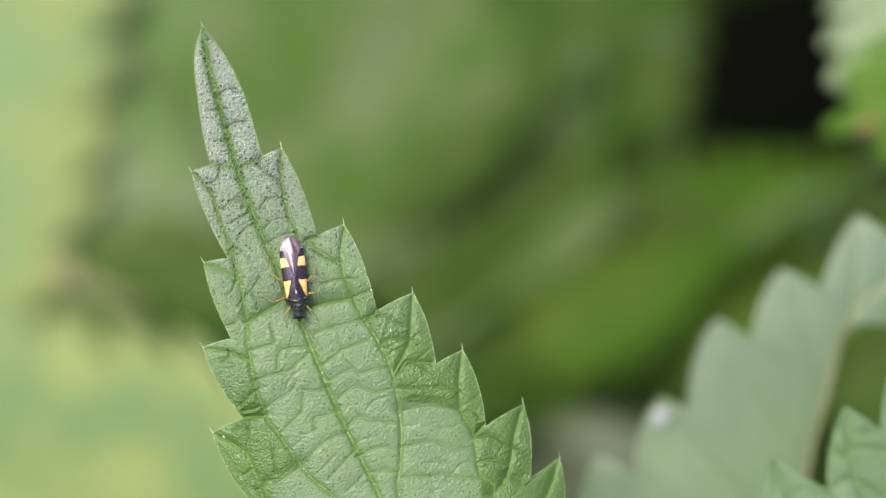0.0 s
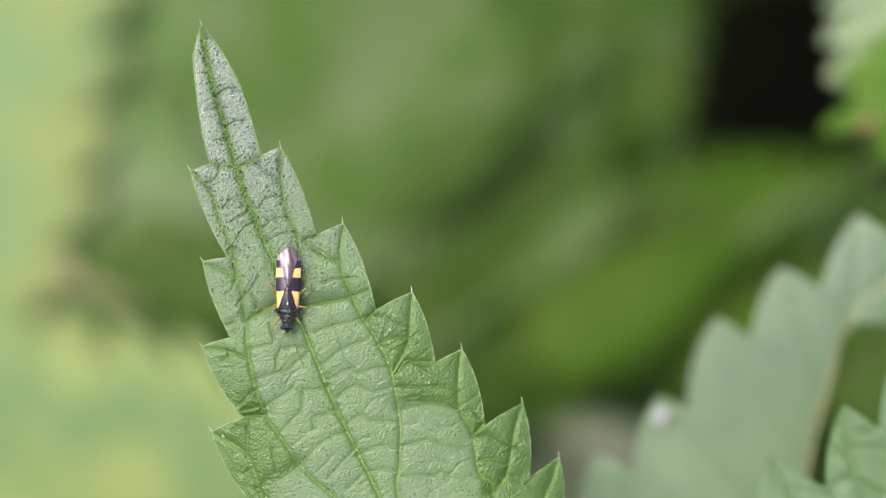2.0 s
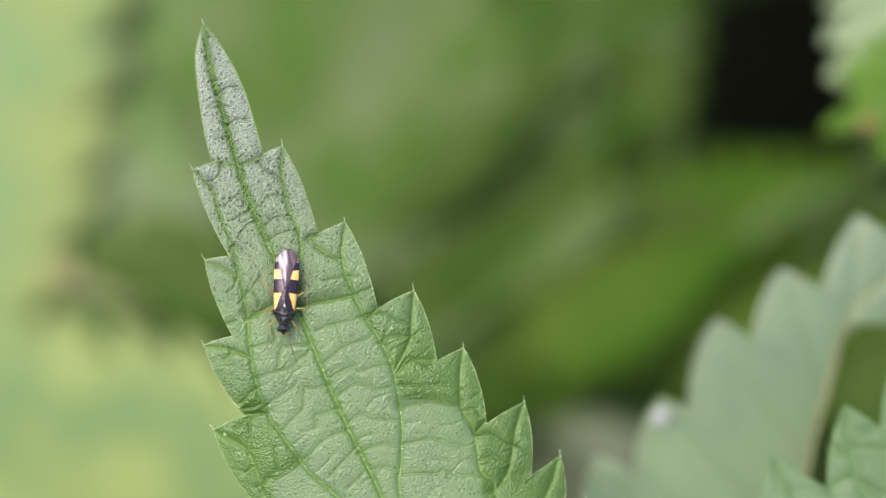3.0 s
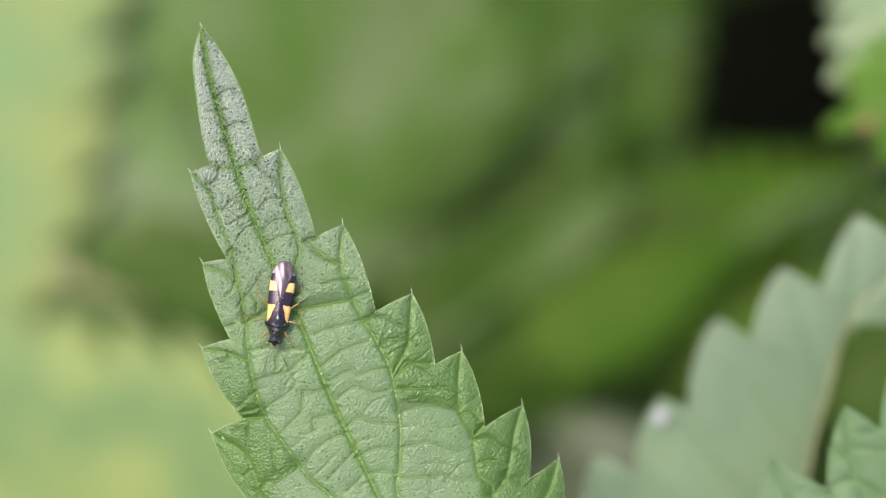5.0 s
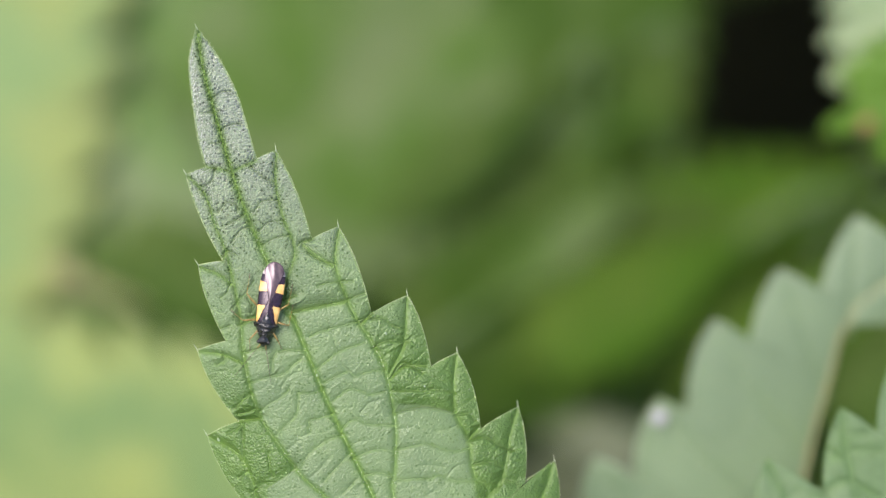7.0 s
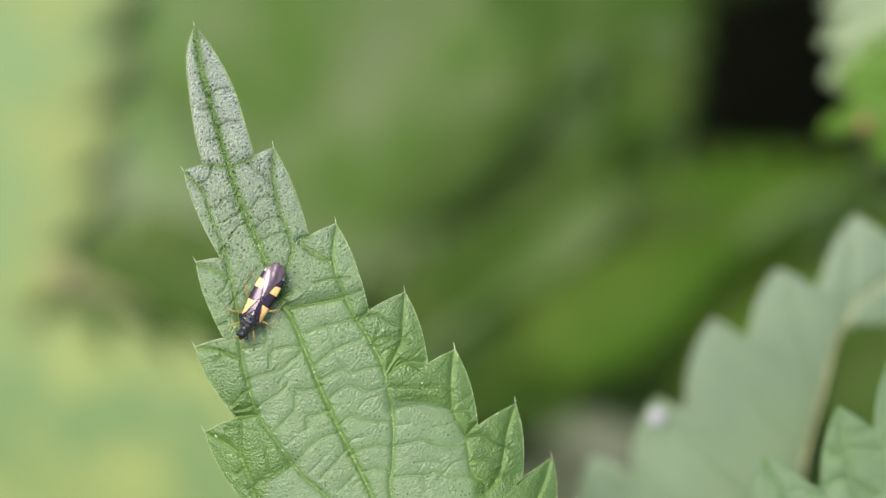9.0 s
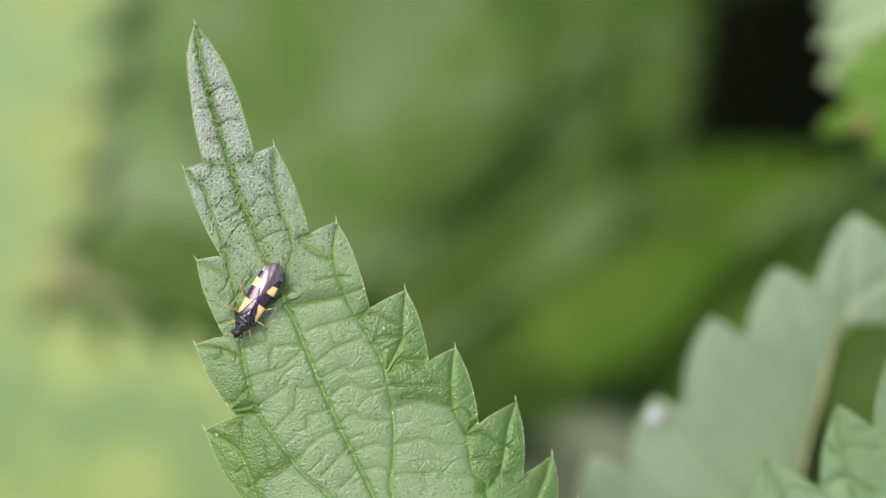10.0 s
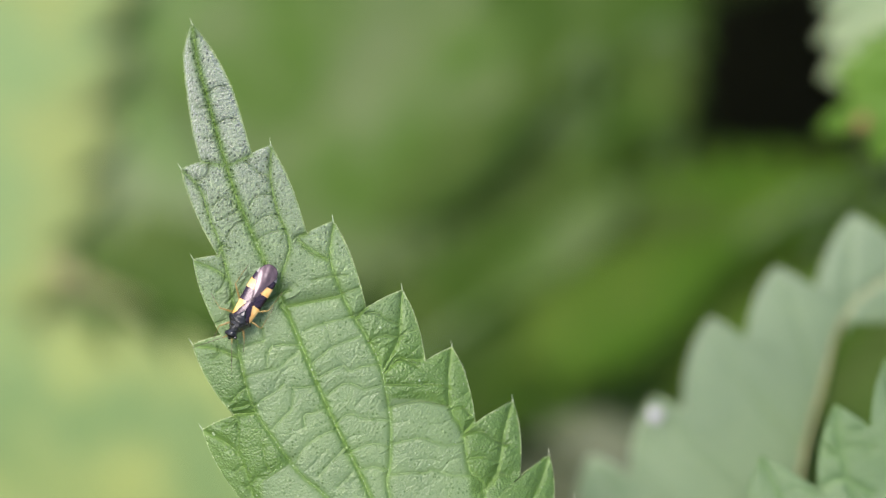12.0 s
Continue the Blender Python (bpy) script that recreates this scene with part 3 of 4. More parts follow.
CREASES_UPPER = [
    [(12.5, -3.9), (12.2, -3.0), (11.3, -2.5)], [(12.3, 0.4), (13.4, 0.9), (14.1, 1.7)],
    [(14.9, -3.5), (14.4, -2.6), (14.8, -1.9), (15.5, -2.0)], [(16.1, -3.3), (16.0, -2.2), (15.8, -1.6)],
    [(17.6, -3.3), (16.9, -2.2), (16.9, -1.4)], [(15.9, -0.7), (15.3, 0.2), (15.6, 1.4)],
    [(17.5, -0.8), (17.1, 0.2), (17.4, 1.3)], [(18.7, -1.0), (18.5, 0.2), (18.7, 1.5)],
    [(18.3, -4.3), (18.1, -3.8), (18.7, -3.3)], [(19.7, 1.8), (19.5, 2.5), (19.7, 3.2)],
    [(5.9, -0.9), (5.6, 0.1), (5.8, 0.9)], [(8.6, -1.0), (8.4, 0.0), (8.7, 0.8)], [(7.0, -1.1), (6.7, -1.9)], [(9.6, -1.2), (9.3, -2.2)]]
CREASES_LEFT_TEETH = [
    [(19.5, -4.3), (20.4, -4.4), (21.3, -5.0), (21.6, -5.7)], [(22.8, -5.1), (22.3, -4.4), (22.0, -3.7), (21.2, -2.6)],
    [(22.0, -3.7), (23.1, -3.5), (23.6, -3.7)], [(24.0, -6.8), (24.0, -5.8)], [(25.9, -7.1), (26.5, -7.2), (26.7, -7.9)],
    [(30.6, -7.8), (30.1, -6.8), (29.8, -5.9)], [(31.1, -7.6), (31.2, -6.9), (31.2, -6.1)], [(32.0, -7.6), (33.2, -8.0), (34.8, -8.6)],
    [(32.3, -9.0), (32.1, -7.7)], [(36.9, -6.8), (35.8, -6.6), (35.2, -6.5)], [(36.1, -9.4), (35.8, -8.6)], [(37.6, -8.9), (37.3, -8.0)]]
CREASES_RIGHT_TEETH = [
    [(20.6, 2.3), (21.6, 3.1), (22.2, 4.1)], [(23.4, 2.1), (23.5, 3.2), (23.7, 4.0), (24.0, 5.0)], [(25.3, 4.0), (25.3, 4.9), (25.3, 5.6)],
    [(27.3, 4.6), (27.2, 5.2), (26.6, 5.8)], [(27.5, 5.4), (27.8, 6.3), (28.6, 6.8), (29.3, 7.7)]]

STEPS = [CREASES_OUTER[0], CREASES_OUTER[7], CREASES_OUTER[9], [(24.3, -4.9), (23.7, -1.6), (23.5, 0.0)], [(24.7, -0.5), (25.4, 3.8)],
         [(31.8, -7.6), (32.1, -6.0)], [(37.6, -7.4), (37.5, -6.5), (37.0, -4.7)]]

# the flatter middle of the leaf, paler by light put into its sheen: its two borders
MAIN_BED = ([(18, -4.0), (24.3, -4.9), (26.4, -5.5), (29.5, -6.0), (32.1, -6.0), (35.8, -5.1), (36.9, -4.8), (37.6, -7.6), (39.3, -8.2), (45.0, -4.3)],
            [(18, 3.0), (22.0, 4.0), (27.0, 4.2), (29.1, 4.7), (32.6, 5.1), (34.8, 5.1), (35.7, 7.4), (37.0, 9.2), (39.6, 9.5), (42.6, 8.9), (58.0, 5.0)])


def make_main():
    place = leaf_place(-0.05, -36.13, 20.06, -0.4)
    base = place.translation
    way = place.to_3x3() @ Vector((0, 1, 0))
    foot = base - way * 0.026
    owner = plant(Vector((foot.x, foot.y - 0.01, 0)), "green stinging nettle with a bug on its toothed leaf")
    shape = blade(MAIN_MID, MAIN_LEFT, MAIN_RIGHT, MAIN_VEINS + MAIN_CROSS, (4, 5), 1050, 120, 0.5, 0.026, 2.0, (0.0, 0.0), 2.3, 1.15, 5, 0.92, 4.0, MAIN_BED, CREASES_LEFT + CREASES_RIGHT + CREASES_OUTER + CREASES_UPPER + CREASES_LEFT_TEETH + CREASES_RIGHT_TEETH, dense=0.82, minor=CREASES_FINE, bow=0.07, steps=STEPS)
    leaf = put_leaf(owner, shape, LEAF, place, "matt green toothed nettle leaf with sunken pale veins")
    v, f = vein_tube(shape, shape[4][-1][22:], 0.015, 0.045)
    part("midrib", mesh_of("midrib", v, f, VEIN), leaf, "pale yellow-green midrib")
    for line in shape[4][:len(MAIN_VEINS)]:
        v, f = vein_tube(shape, line, 0.010, 0.026)
        part("side_vein", mesh_of("side_vein", v, f, VEIN), leaf)
    v, f = hair_fringe(shape, 0.20, 0.17, 3)
    tagged(part("hair_fringe", mesh_of("hair_fringe", v, f, HAIR), leaf, "fine pale bristles"), kind="stuff")
    n = len(shape[3]) // 2
    for side in (0, 1):
        line = shape[0][shape[3][side * n:(side + 1) * n]][::3]
        rng = random.Random(12 + side)
        v, f = tube([q + (0, 0, -0.02) for q in line], [rng.uniform(0.015, 0.05) for _ in line], 5)
        part("leaf_margin", mesh_of("leaf_margin", [q * MM for q in v], f, MARGIN), leaf, "thin pale yellowish rim")
    for s, w in [(0.0, 0.0), *MAIN_LEFT[5:-2:2], *MAIN_RIGHT[6:-2:2]]:
        near = shape[0][np.argmin(np.hypot(shape[0][:, 0] - w, shape[0][:, 1] - (58.0 - s)))]
        side = 0.15 * np.sign(w)
        v, f = tube([near + (0, -0.1, -0.06), near + (side * 0.5, 0.25, 0.03), near + (side, 0.62, 0.12)], [0.05, 0.03, 0.006], 6)
        part("bristle", mesh_of("bristle", [p * MM for p in v], f, HAIR), leaf)
    v, f = vein_papillae(shape, [shape[4][-1][24:], shape[4][1][16:], shape[4][5][20:]], 8)
    tagged(part("vein_bristles", mesh_of("vein_bristles", v, f, HAIR), leaf, "pale dots of bristles along the veins"), kind="stuff")
    v, f = surface_bristles(shape, 1100, 6)
    tagged(part("surface_bristles", mesh_of("surface_bristles", v, f, HAIR), leaf, "tiny pale bristles on the skin"), kind="stuff")
    # Pale flecks; the one at (34.2, 7.6) is a painted highlight.
    for s, w, r in [(30.3, -0.4, 0.10), (31.6, -5.6, 0.10), (32.5, -9.9, 0.15), (29.0, 6.1, 0.11), (34.2, 7.6, 0.09), (38.5, -8.3, 0.08), (27.5, 1.5, 0.05), (41.0, 6.0, 0.06)]:
        near = shape[0][np.argmin(np.hypot(shape[0][:, 0] - w, shape[0][:, 1] - (58.0 - s)))]
        v, f = ellipsoid(near, (r, r * 1.25, 0.05), 10, 6)
        part("pale_fleck", mesh_of("pale_fleck", [Vector(q) * MM for q in v], f, FLECK), leaf, "small whitish fleck")
    stalk(owner, base, way)
    return owner, shape


MAIN, MAIN_SHAPE = make_main()

# ---- the leaf behind, with its far half rolled under ----
BACK_MID = [(0.0, 0.0), (3.4, -4.3), (7.1, -7.2), (10.8, -8.1), (15.5, -7.4), (19.9, -6.7), (25.1, -5.5), (30.5, -3.8), (39.1, 0.0)]
BACK_LEFT = [(0.5, -2.8), (3.0, -5.3), (1.8, -10.9), (8.8, -11.1), (8.5, -14.9), (15.1, -14.5), (14.5, -18.0), (22.5, -16.8), (22.5, -19.5), (29.3, -18.4),
             (29.0, -22.2), (35.9, -20.0), (35.8, -23.1), (40.8, -12.6), (39.1, 0.0)]
BACK_RIGHT = [(4.4, -0.6), (7.5, -2.2), (8.6, -5.4), (10.0, -7.8), (15.5, -7.1), (19.8, -6.4), (25.1, -5.2), (30.3, -3.4), (39.1, 0.0)]
BACK_VEINS = [[(1.9, -10.8), (6.3, -9.2), (11.1, -7.3)], [(8.6, -14.8), (11.5, -11.7), (16.5, -6.8)], [(14.6, -18.0), (17.7, -13.9), (21.8, -5.9)],
              [(22.6, -19.5), (25.4, -15.0), (28.2, -4.2)], [(29.0, -22.2), (33.4, -15.5), (34.8, -1.9)]]
CORNER_MID = [(0.0, 0.0), (9.7, -0.2), (18.5, -0.3), (28.3, -1.0), (42.6, 0.0)]
CORNER_LEFT = [(3.3, -1.5), (8.0, -3.4), (12.6, -7.0), (18.4, -6.7), (17.2, -10.0), (24.5, -9.6), (23.0, -14.8), (31.0, -13.6), (29.2, -16.7), (40.5, -8.0), (42.6, 0.0)]
CORNER_RIGHT = [(3.2, 2.3), (7.7, 3.6), (5.8, 5.4), (15.2, 8.0), (12.2, 10.1), (22.9, 10.1), (20.6, 13.4), (30.3, 9.7), (29.0, 12.7), (37.7, 5.4), (42.6, 0.0)]
CORNER_VEINS = [[(12.8, -6.9), (17.8, -4.8), (23.5, -0.9)], [(17.3, -10.0), (20.8, -8.7), (24.5, -6.4), (29.4, -1.2)],
                [(23.2, -14.8), (26.1, -12.2), (29.4, -8.4), (33.2, -1.1)], [(21.0, -10.3), (21.4, -8.5)], [(24.5, -9.6), (23.0, -8.0), (23.7, -5.2)]]


CORNER_CREASES = [
    [(21.9, -10.8), (21.2, -8.9)], [(20.8, -8.7), (20.3, -7.6), (20.0, -6.0)], [(24.8, -9.9), (24.3, -9.0), (23.1, -7.8), (23.3, -6.1), (23.6, -4.9)],
    [(23.2, -14.7), (24.3, -14.2), (26.0, -13.6)], [(25.7, -12.5), (24.8, -11.2), (24.8, -9.9)], [(19.3, -10.3), (19.0, -9.3)], [(19.2, -8.9), (18.9, -7.4)]]
CORNER_BED = ([(0, -30.0), (45, -30.0)], [(0, 30.0), (45, 30.0)])


def simple_plant(place, shape, material, label, leaf_label, scale=1.0, reach=26.0, shift=0.0):
    base = place.translation
    way = place.to_3x3() @ Vector((0, 1, 0))
    foot = base - way * reach * MM
    owner = plant(Vector((foot.x + shift * MM, foot.y - 0.006, 0)), label)
    put_leaf(owner, (shape[0] * scale, *shape[1:]), material, place, leaf_label, 0.2)
    stalk(owner, base, way, reach)
    return owner


def make_back():
    k = (REACH + 0.027) / REACH
    shape = blade(BACK_MID, BACK_LEFT, BACK_RIGHT, BACK_VEINS, (1, 8), 200, 30, 0.5, 0.004, 0.0, (0.0, -1.2), 3.0, 0.7, 8, 0.08, fold_from=9.5)
    owner = simple_plant(leaf_place(28.69, -35.72, -24.73, 27.0), shape, LEAF_PALE, "pale grey-green nettle behind the bug's leaf", "greyish green toothed leaf, one half rolled under", k)
    leaf = next(c for c in owner.children if c.name.startswith("leaf"))
    v, f = vein_tube((shape[0] * k, 0, 0, 0, 0), shape[4][-1][4:] * k, 0.16, 0.26)
    part("midrib", mesh_of("midrib", v, f, BUFF), leaf, "brownish midrib along the rolled edge")
    line = shape[0][shape[3][:len(shape[3]) // 2]][::2] * k
    v, f = tube([q + (0, 0, 0.02) for q in line], [0.13] * len(line), 6)
    part("leaf_margin", mesh_of("leaf_margin", [q * MM for q in v], f, RIM), leaf, "thin pale rim")
    for vein in shape[4][:len(BACK_VEINS)]:
        v, f = vein_tube((shape[0] * k, 0, 0, 0, 0), vein * k, 0.05, 0.12)
        part("side_vein", mesh_of("side_vein", v, f, RIM), leaf)
    v, f = ellipsoid((-18.9 * k, 15.4 * k, 0.2), (0.7, 0.75, 0.08), 14, 8)
    part("pale_fleck", mesh_of("pale_fleck", [Vector(q) * MM for q in v], f, WHITISH), leaf, "whitish patch on a tooth")
    return owner


def make_corner():
    shape = blade(CORNER_MID, CORNER_LEFT, CORNER_RIGHT, CORNER_VEINS, (1, 1), 300, 60, 0.5, 0.004, 0.0, (0.0, 0.0), 2.6, 1.3, 9, 0.5, 0.0, CORNER_BED, CORNER_CREASES)
    owner = simple_plant(leaf_place(36.24, -40.12, -15.26, 11.0), shape, LEAF_CORNER, "green nettle with a broad toothed leaf", "matt green toothed nettle leaf", 1.037)
    leaf = next(c for c in owner.children if c.name.startswith("leaf"))
    v, f = hair_fringe(shape, 0.3, 0.25, 4)
    tagged(part("hair_fringe", mesh_of("hair_fringe", v, f, HAIR), leaf, "fine pale bristles"), kind="stuff")
    return owner


BACK, CORNER = make_back(), make_corner()


# ---- leaves farther down ----
def far_plant(base, tip, depth, width, material, seed, label, pitch=0.0, roll=0.0, bend=0.0, shift=0.0, reach=10.0):
    """A plant with one broad leaf; base and tip as mm on the slope that they are in line with."""
    k = (REACH + depth * MM) / REACH
    d = Vector(tip) - Vector(base)
    shape = ordinary_leaf(d.length * k, width * k, seed, bend=bend)
    turn = math.degrees(math.atan2(-d.x, d.y))
    return simple_plant(leaf_place(*base, turn, depth, pitch, roll), shape, material, label, "broad toothed leaf, " + label.split(" nettle")[0], reach=reach, shift=shift)


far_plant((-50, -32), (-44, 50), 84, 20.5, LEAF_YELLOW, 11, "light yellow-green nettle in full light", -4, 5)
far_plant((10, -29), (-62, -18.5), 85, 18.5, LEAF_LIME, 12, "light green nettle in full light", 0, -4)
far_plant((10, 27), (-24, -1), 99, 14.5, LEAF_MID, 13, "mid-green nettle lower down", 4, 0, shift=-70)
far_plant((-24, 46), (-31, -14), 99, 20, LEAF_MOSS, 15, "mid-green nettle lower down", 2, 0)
far_plant((9.6, 46), (12.3, 2), 101, 10.6, LEAF_SHADE, 19, "deep green shaded nettle", 5, 0, shift=-40)
far_plant((30, 2.5), (-8, -11), 101, 9.5, LEAF_SHADE, 14, "deep green shaded nettle", 5, -10)
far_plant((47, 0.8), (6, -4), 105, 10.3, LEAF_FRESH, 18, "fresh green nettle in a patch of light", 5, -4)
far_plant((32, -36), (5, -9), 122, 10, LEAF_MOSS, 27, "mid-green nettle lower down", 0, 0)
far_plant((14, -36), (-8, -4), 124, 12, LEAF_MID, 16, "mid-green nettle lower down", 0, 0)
# Leaf coloured dark for the shade in the notch between the light leaves.
far_plant((-9, -7), (-30, 1.0), 86.5, 4.6, LEAF_SHADE, 35, "deep green shaded nettle", 0, 0)
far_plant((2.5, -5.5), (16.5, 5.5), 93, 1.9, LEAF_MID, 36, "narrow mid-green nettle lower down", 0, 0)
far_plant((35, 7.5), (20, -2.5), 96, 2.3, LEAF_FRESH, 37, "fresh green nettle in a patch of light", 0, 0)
far_plant((16.5, 9.5), (-6, -2.5), 100, 5, LEAF_SHADE, 39, "deep green shaded nettle", 0, 0, reach=4)
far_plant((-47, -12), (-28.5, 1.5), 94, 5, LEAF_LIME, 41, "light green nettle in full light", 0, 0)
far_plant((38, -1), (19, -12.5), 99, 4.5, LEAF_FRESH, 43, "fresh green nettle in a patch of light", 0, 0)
far_plant((51, -6), (29, -13), 100, 6, LEAF_SHADE, 45, "deep green shaded nettle", 0, 0)
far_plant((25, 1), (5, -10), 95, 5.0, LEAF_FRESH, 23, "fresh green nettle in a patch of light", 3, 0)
# Narrow dark leaves added where shadow bands fall between the broad ones.
far_plant((10, 14.5), (-6, 1), 94, 2.4, LEAF_SHADE, 47, "narrow deep green shaded nettle", 0, 0, reach=4)
far_plant((16.5, 17), (7, 12), 97, 2.0, LEAF_SHADE, 49, "narrow deep green shaded nettle", 0, 0, reach=4)
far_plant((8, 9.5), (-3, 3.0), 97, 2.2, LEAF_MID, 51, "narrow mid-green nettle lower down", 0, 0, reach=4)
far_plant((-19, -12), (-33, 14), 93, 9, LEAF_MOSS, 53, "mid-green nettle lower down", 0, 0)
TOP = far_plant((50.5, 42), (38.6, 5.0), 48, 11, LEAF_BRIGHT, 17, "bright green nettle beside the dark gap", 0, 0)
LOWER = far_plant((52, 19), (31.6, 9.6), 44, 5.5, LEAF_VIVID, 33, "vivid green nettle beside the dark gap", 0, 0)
low_leaf = next(c for c in LOWER.children if c.name.startswith("leaf"))
rv, rf = ellipsoid((-1.0, 21.9, 0.2), (0.7, 0.85, 0.25), 12, 8)
part("rust_spot", mesh_of("rust_spot", [Vector(q) * MM for q in rv], rf, RUST), low_leaf, "rusty brown spot")


def dry_stem(a, b, thick, label, skin=STRAW):
    """A dead stem that leans from the ground past two places."""
    a, b = Vector(a), Vector(b)
    low = b + (b - a) * (b.z / (a.z - b.z))
    foot = Vector((low.x, low.y, 0))
    low = low - Vector((0, 0, 0.015))
    pts = [a.lerp(low, i / 8) - foot + Vector((0, 0.002 * math.sin(i * 2.1), 0.002 * math.sin(i * 1.7))) for i in range(9)]
    owner = tagged(new("dry_stem"), label, "stem", "dry stems")
    owner.location = foot
    line = smooth_line([tuple(q) for q in pts], 6)
    v, f = tube([tuple(q) for q in line], list(np.linspace(thick * 0.8, thick * 1.2, len(line)) * MM), 9)
    part("stick", mesh_of("stick", v, f, skin), owner)
    for i in (12, 26, 40):
        v, f = ellipsoid((0, 0, 0), (thick * 1.35,) * 3, 10, 6)
        ob = part("joint", mesh_of("joint", [Vector(q) * MM for q in v], f, skin), owner)
        ob.location = line[i]


def make_undergrowth():
    """A low layer of plain nettle leaves under all the others, left open at one dark gap; its unseen reach is added to
    block light there.
    """
    rng = random.Random(21)
    verts, faces, vein, count = [], [], [], 0
    near = [ordinary_leaf(70, 24, 30 + i, 34, 4) for i in range(4)]
    wide = [ordinary_leaf(80, 28, 40 + i, 14, 2) for i in range(4)]
    back = SLOPE.inverted()

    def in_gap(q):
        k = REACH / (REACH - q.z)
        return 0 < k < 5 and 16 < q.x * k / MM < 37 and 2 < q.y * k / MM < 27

    for n in range(5200):
        r, a = 2.6 * math.sqrt(rng.random()) ** (2.2 if n < 1500 else 1.0), rng.uniform(0, 2 * math.pi)
        if r > 1.2:
            r *= 0.86 + 0.09 * math.sin(3 * a + 1) + 0.07 * math.sin(7 * a)
        place = Vector((r * math.cos(a), 0.25 + r * math.sin(a), rng.uniform(0.10, 0.40)))
        if in_gap(back @ place):
            continue
        shape = rng.choice(near if r < 0.5 else wide)
        m = Matrix.Translation(place) @ pose(0, 0, 0, 0, 0, rng.uniform(0, 360)) @ pose(0, 0, 0, rng.uniform(-35, 15), rng.uniform(-25, 25), 0)
        rot, t = np.array(m.to_3x3()), np.array(m.translation)
        verts.append((shape[0] * MM - (0, 0.035, 0)) @ rot.T + t)
        faces.append(shape[1] + count)
        vein.append(shape[2])
        count += len(shape[0])
        low, top = Vector((place.x + 0.01 * math.sin(n), place.y + 0.01 * math.cos(n * 1.7), -0.01)), m @ Vector((0, -0.034, 0))
        if any(in_gap(back @ low.lerp(top, f)) for f in (0.0, 0.33, 0.67, 1.0)):
            continue
        ring = np.array([(-1, -1, 0), (1, -1, 0), (1, 1, 0), (-1, 1, 0)])
        verts.append(np.vstack([np.array(low) + ring * 0.0013, np.array(top) + ring * 0.0006]))
        faces.append(np.array([(i, (i + 1) % 4, (i + 1) % 4 + 4, i + 4) for i in range(4)]) + count)
        vein.append(np.zeros((3, 8)))
        count += 8
    # The layer's shade is painted in through its dark green skin.
    me = blade_mesh("nettle_undergrowth", (np.vstack(verts) / MM, np.vstack(faces), np.hstack(vein), 0, 0), LEAF_SHADE)
    tagged(new("nettle_undergrowth", me), "dense nettle leaves, mostly unseen, shade put into their deep green", "undergrowth", kind="stuff")


make_undergrowth()


# ---- the bug ----
def dome_grid(ys, half, height, flat, nx, sides=(-1, 1), z0=0.0, power=2.2, edge=0.0):
    """A domed plate over y in ys: half widths and ridge heights at each y."""
    xs = np.linspace(sides[0], sides[1], nx)
    verts = []
    for y, h, z in zip(ys, half, height):
        for q in xs:
            verts.append((q * h, y, z0 + z * (1 - flat * abs(q) ** power - edge * abs(q) ** 7)))
    n = len(ys)
    faces = [(j * nx + i, j * nx + i + 1, (j + 1) * nx + i + 1, (j + 1) * nx + i) for j in range(n - 1) for i in range(nx - 1)]
    return np.array(verts), faces


def bug_part(name, verts, faces, material, owner, label="", slots=None, thick=0.0):
    me = mesh_of(name, [Vector(v) * MM for v in verts], faces, material, True, slots)
    ob = part(name, me, owner, label)
    return thicken(ob, thick) if thick else ob


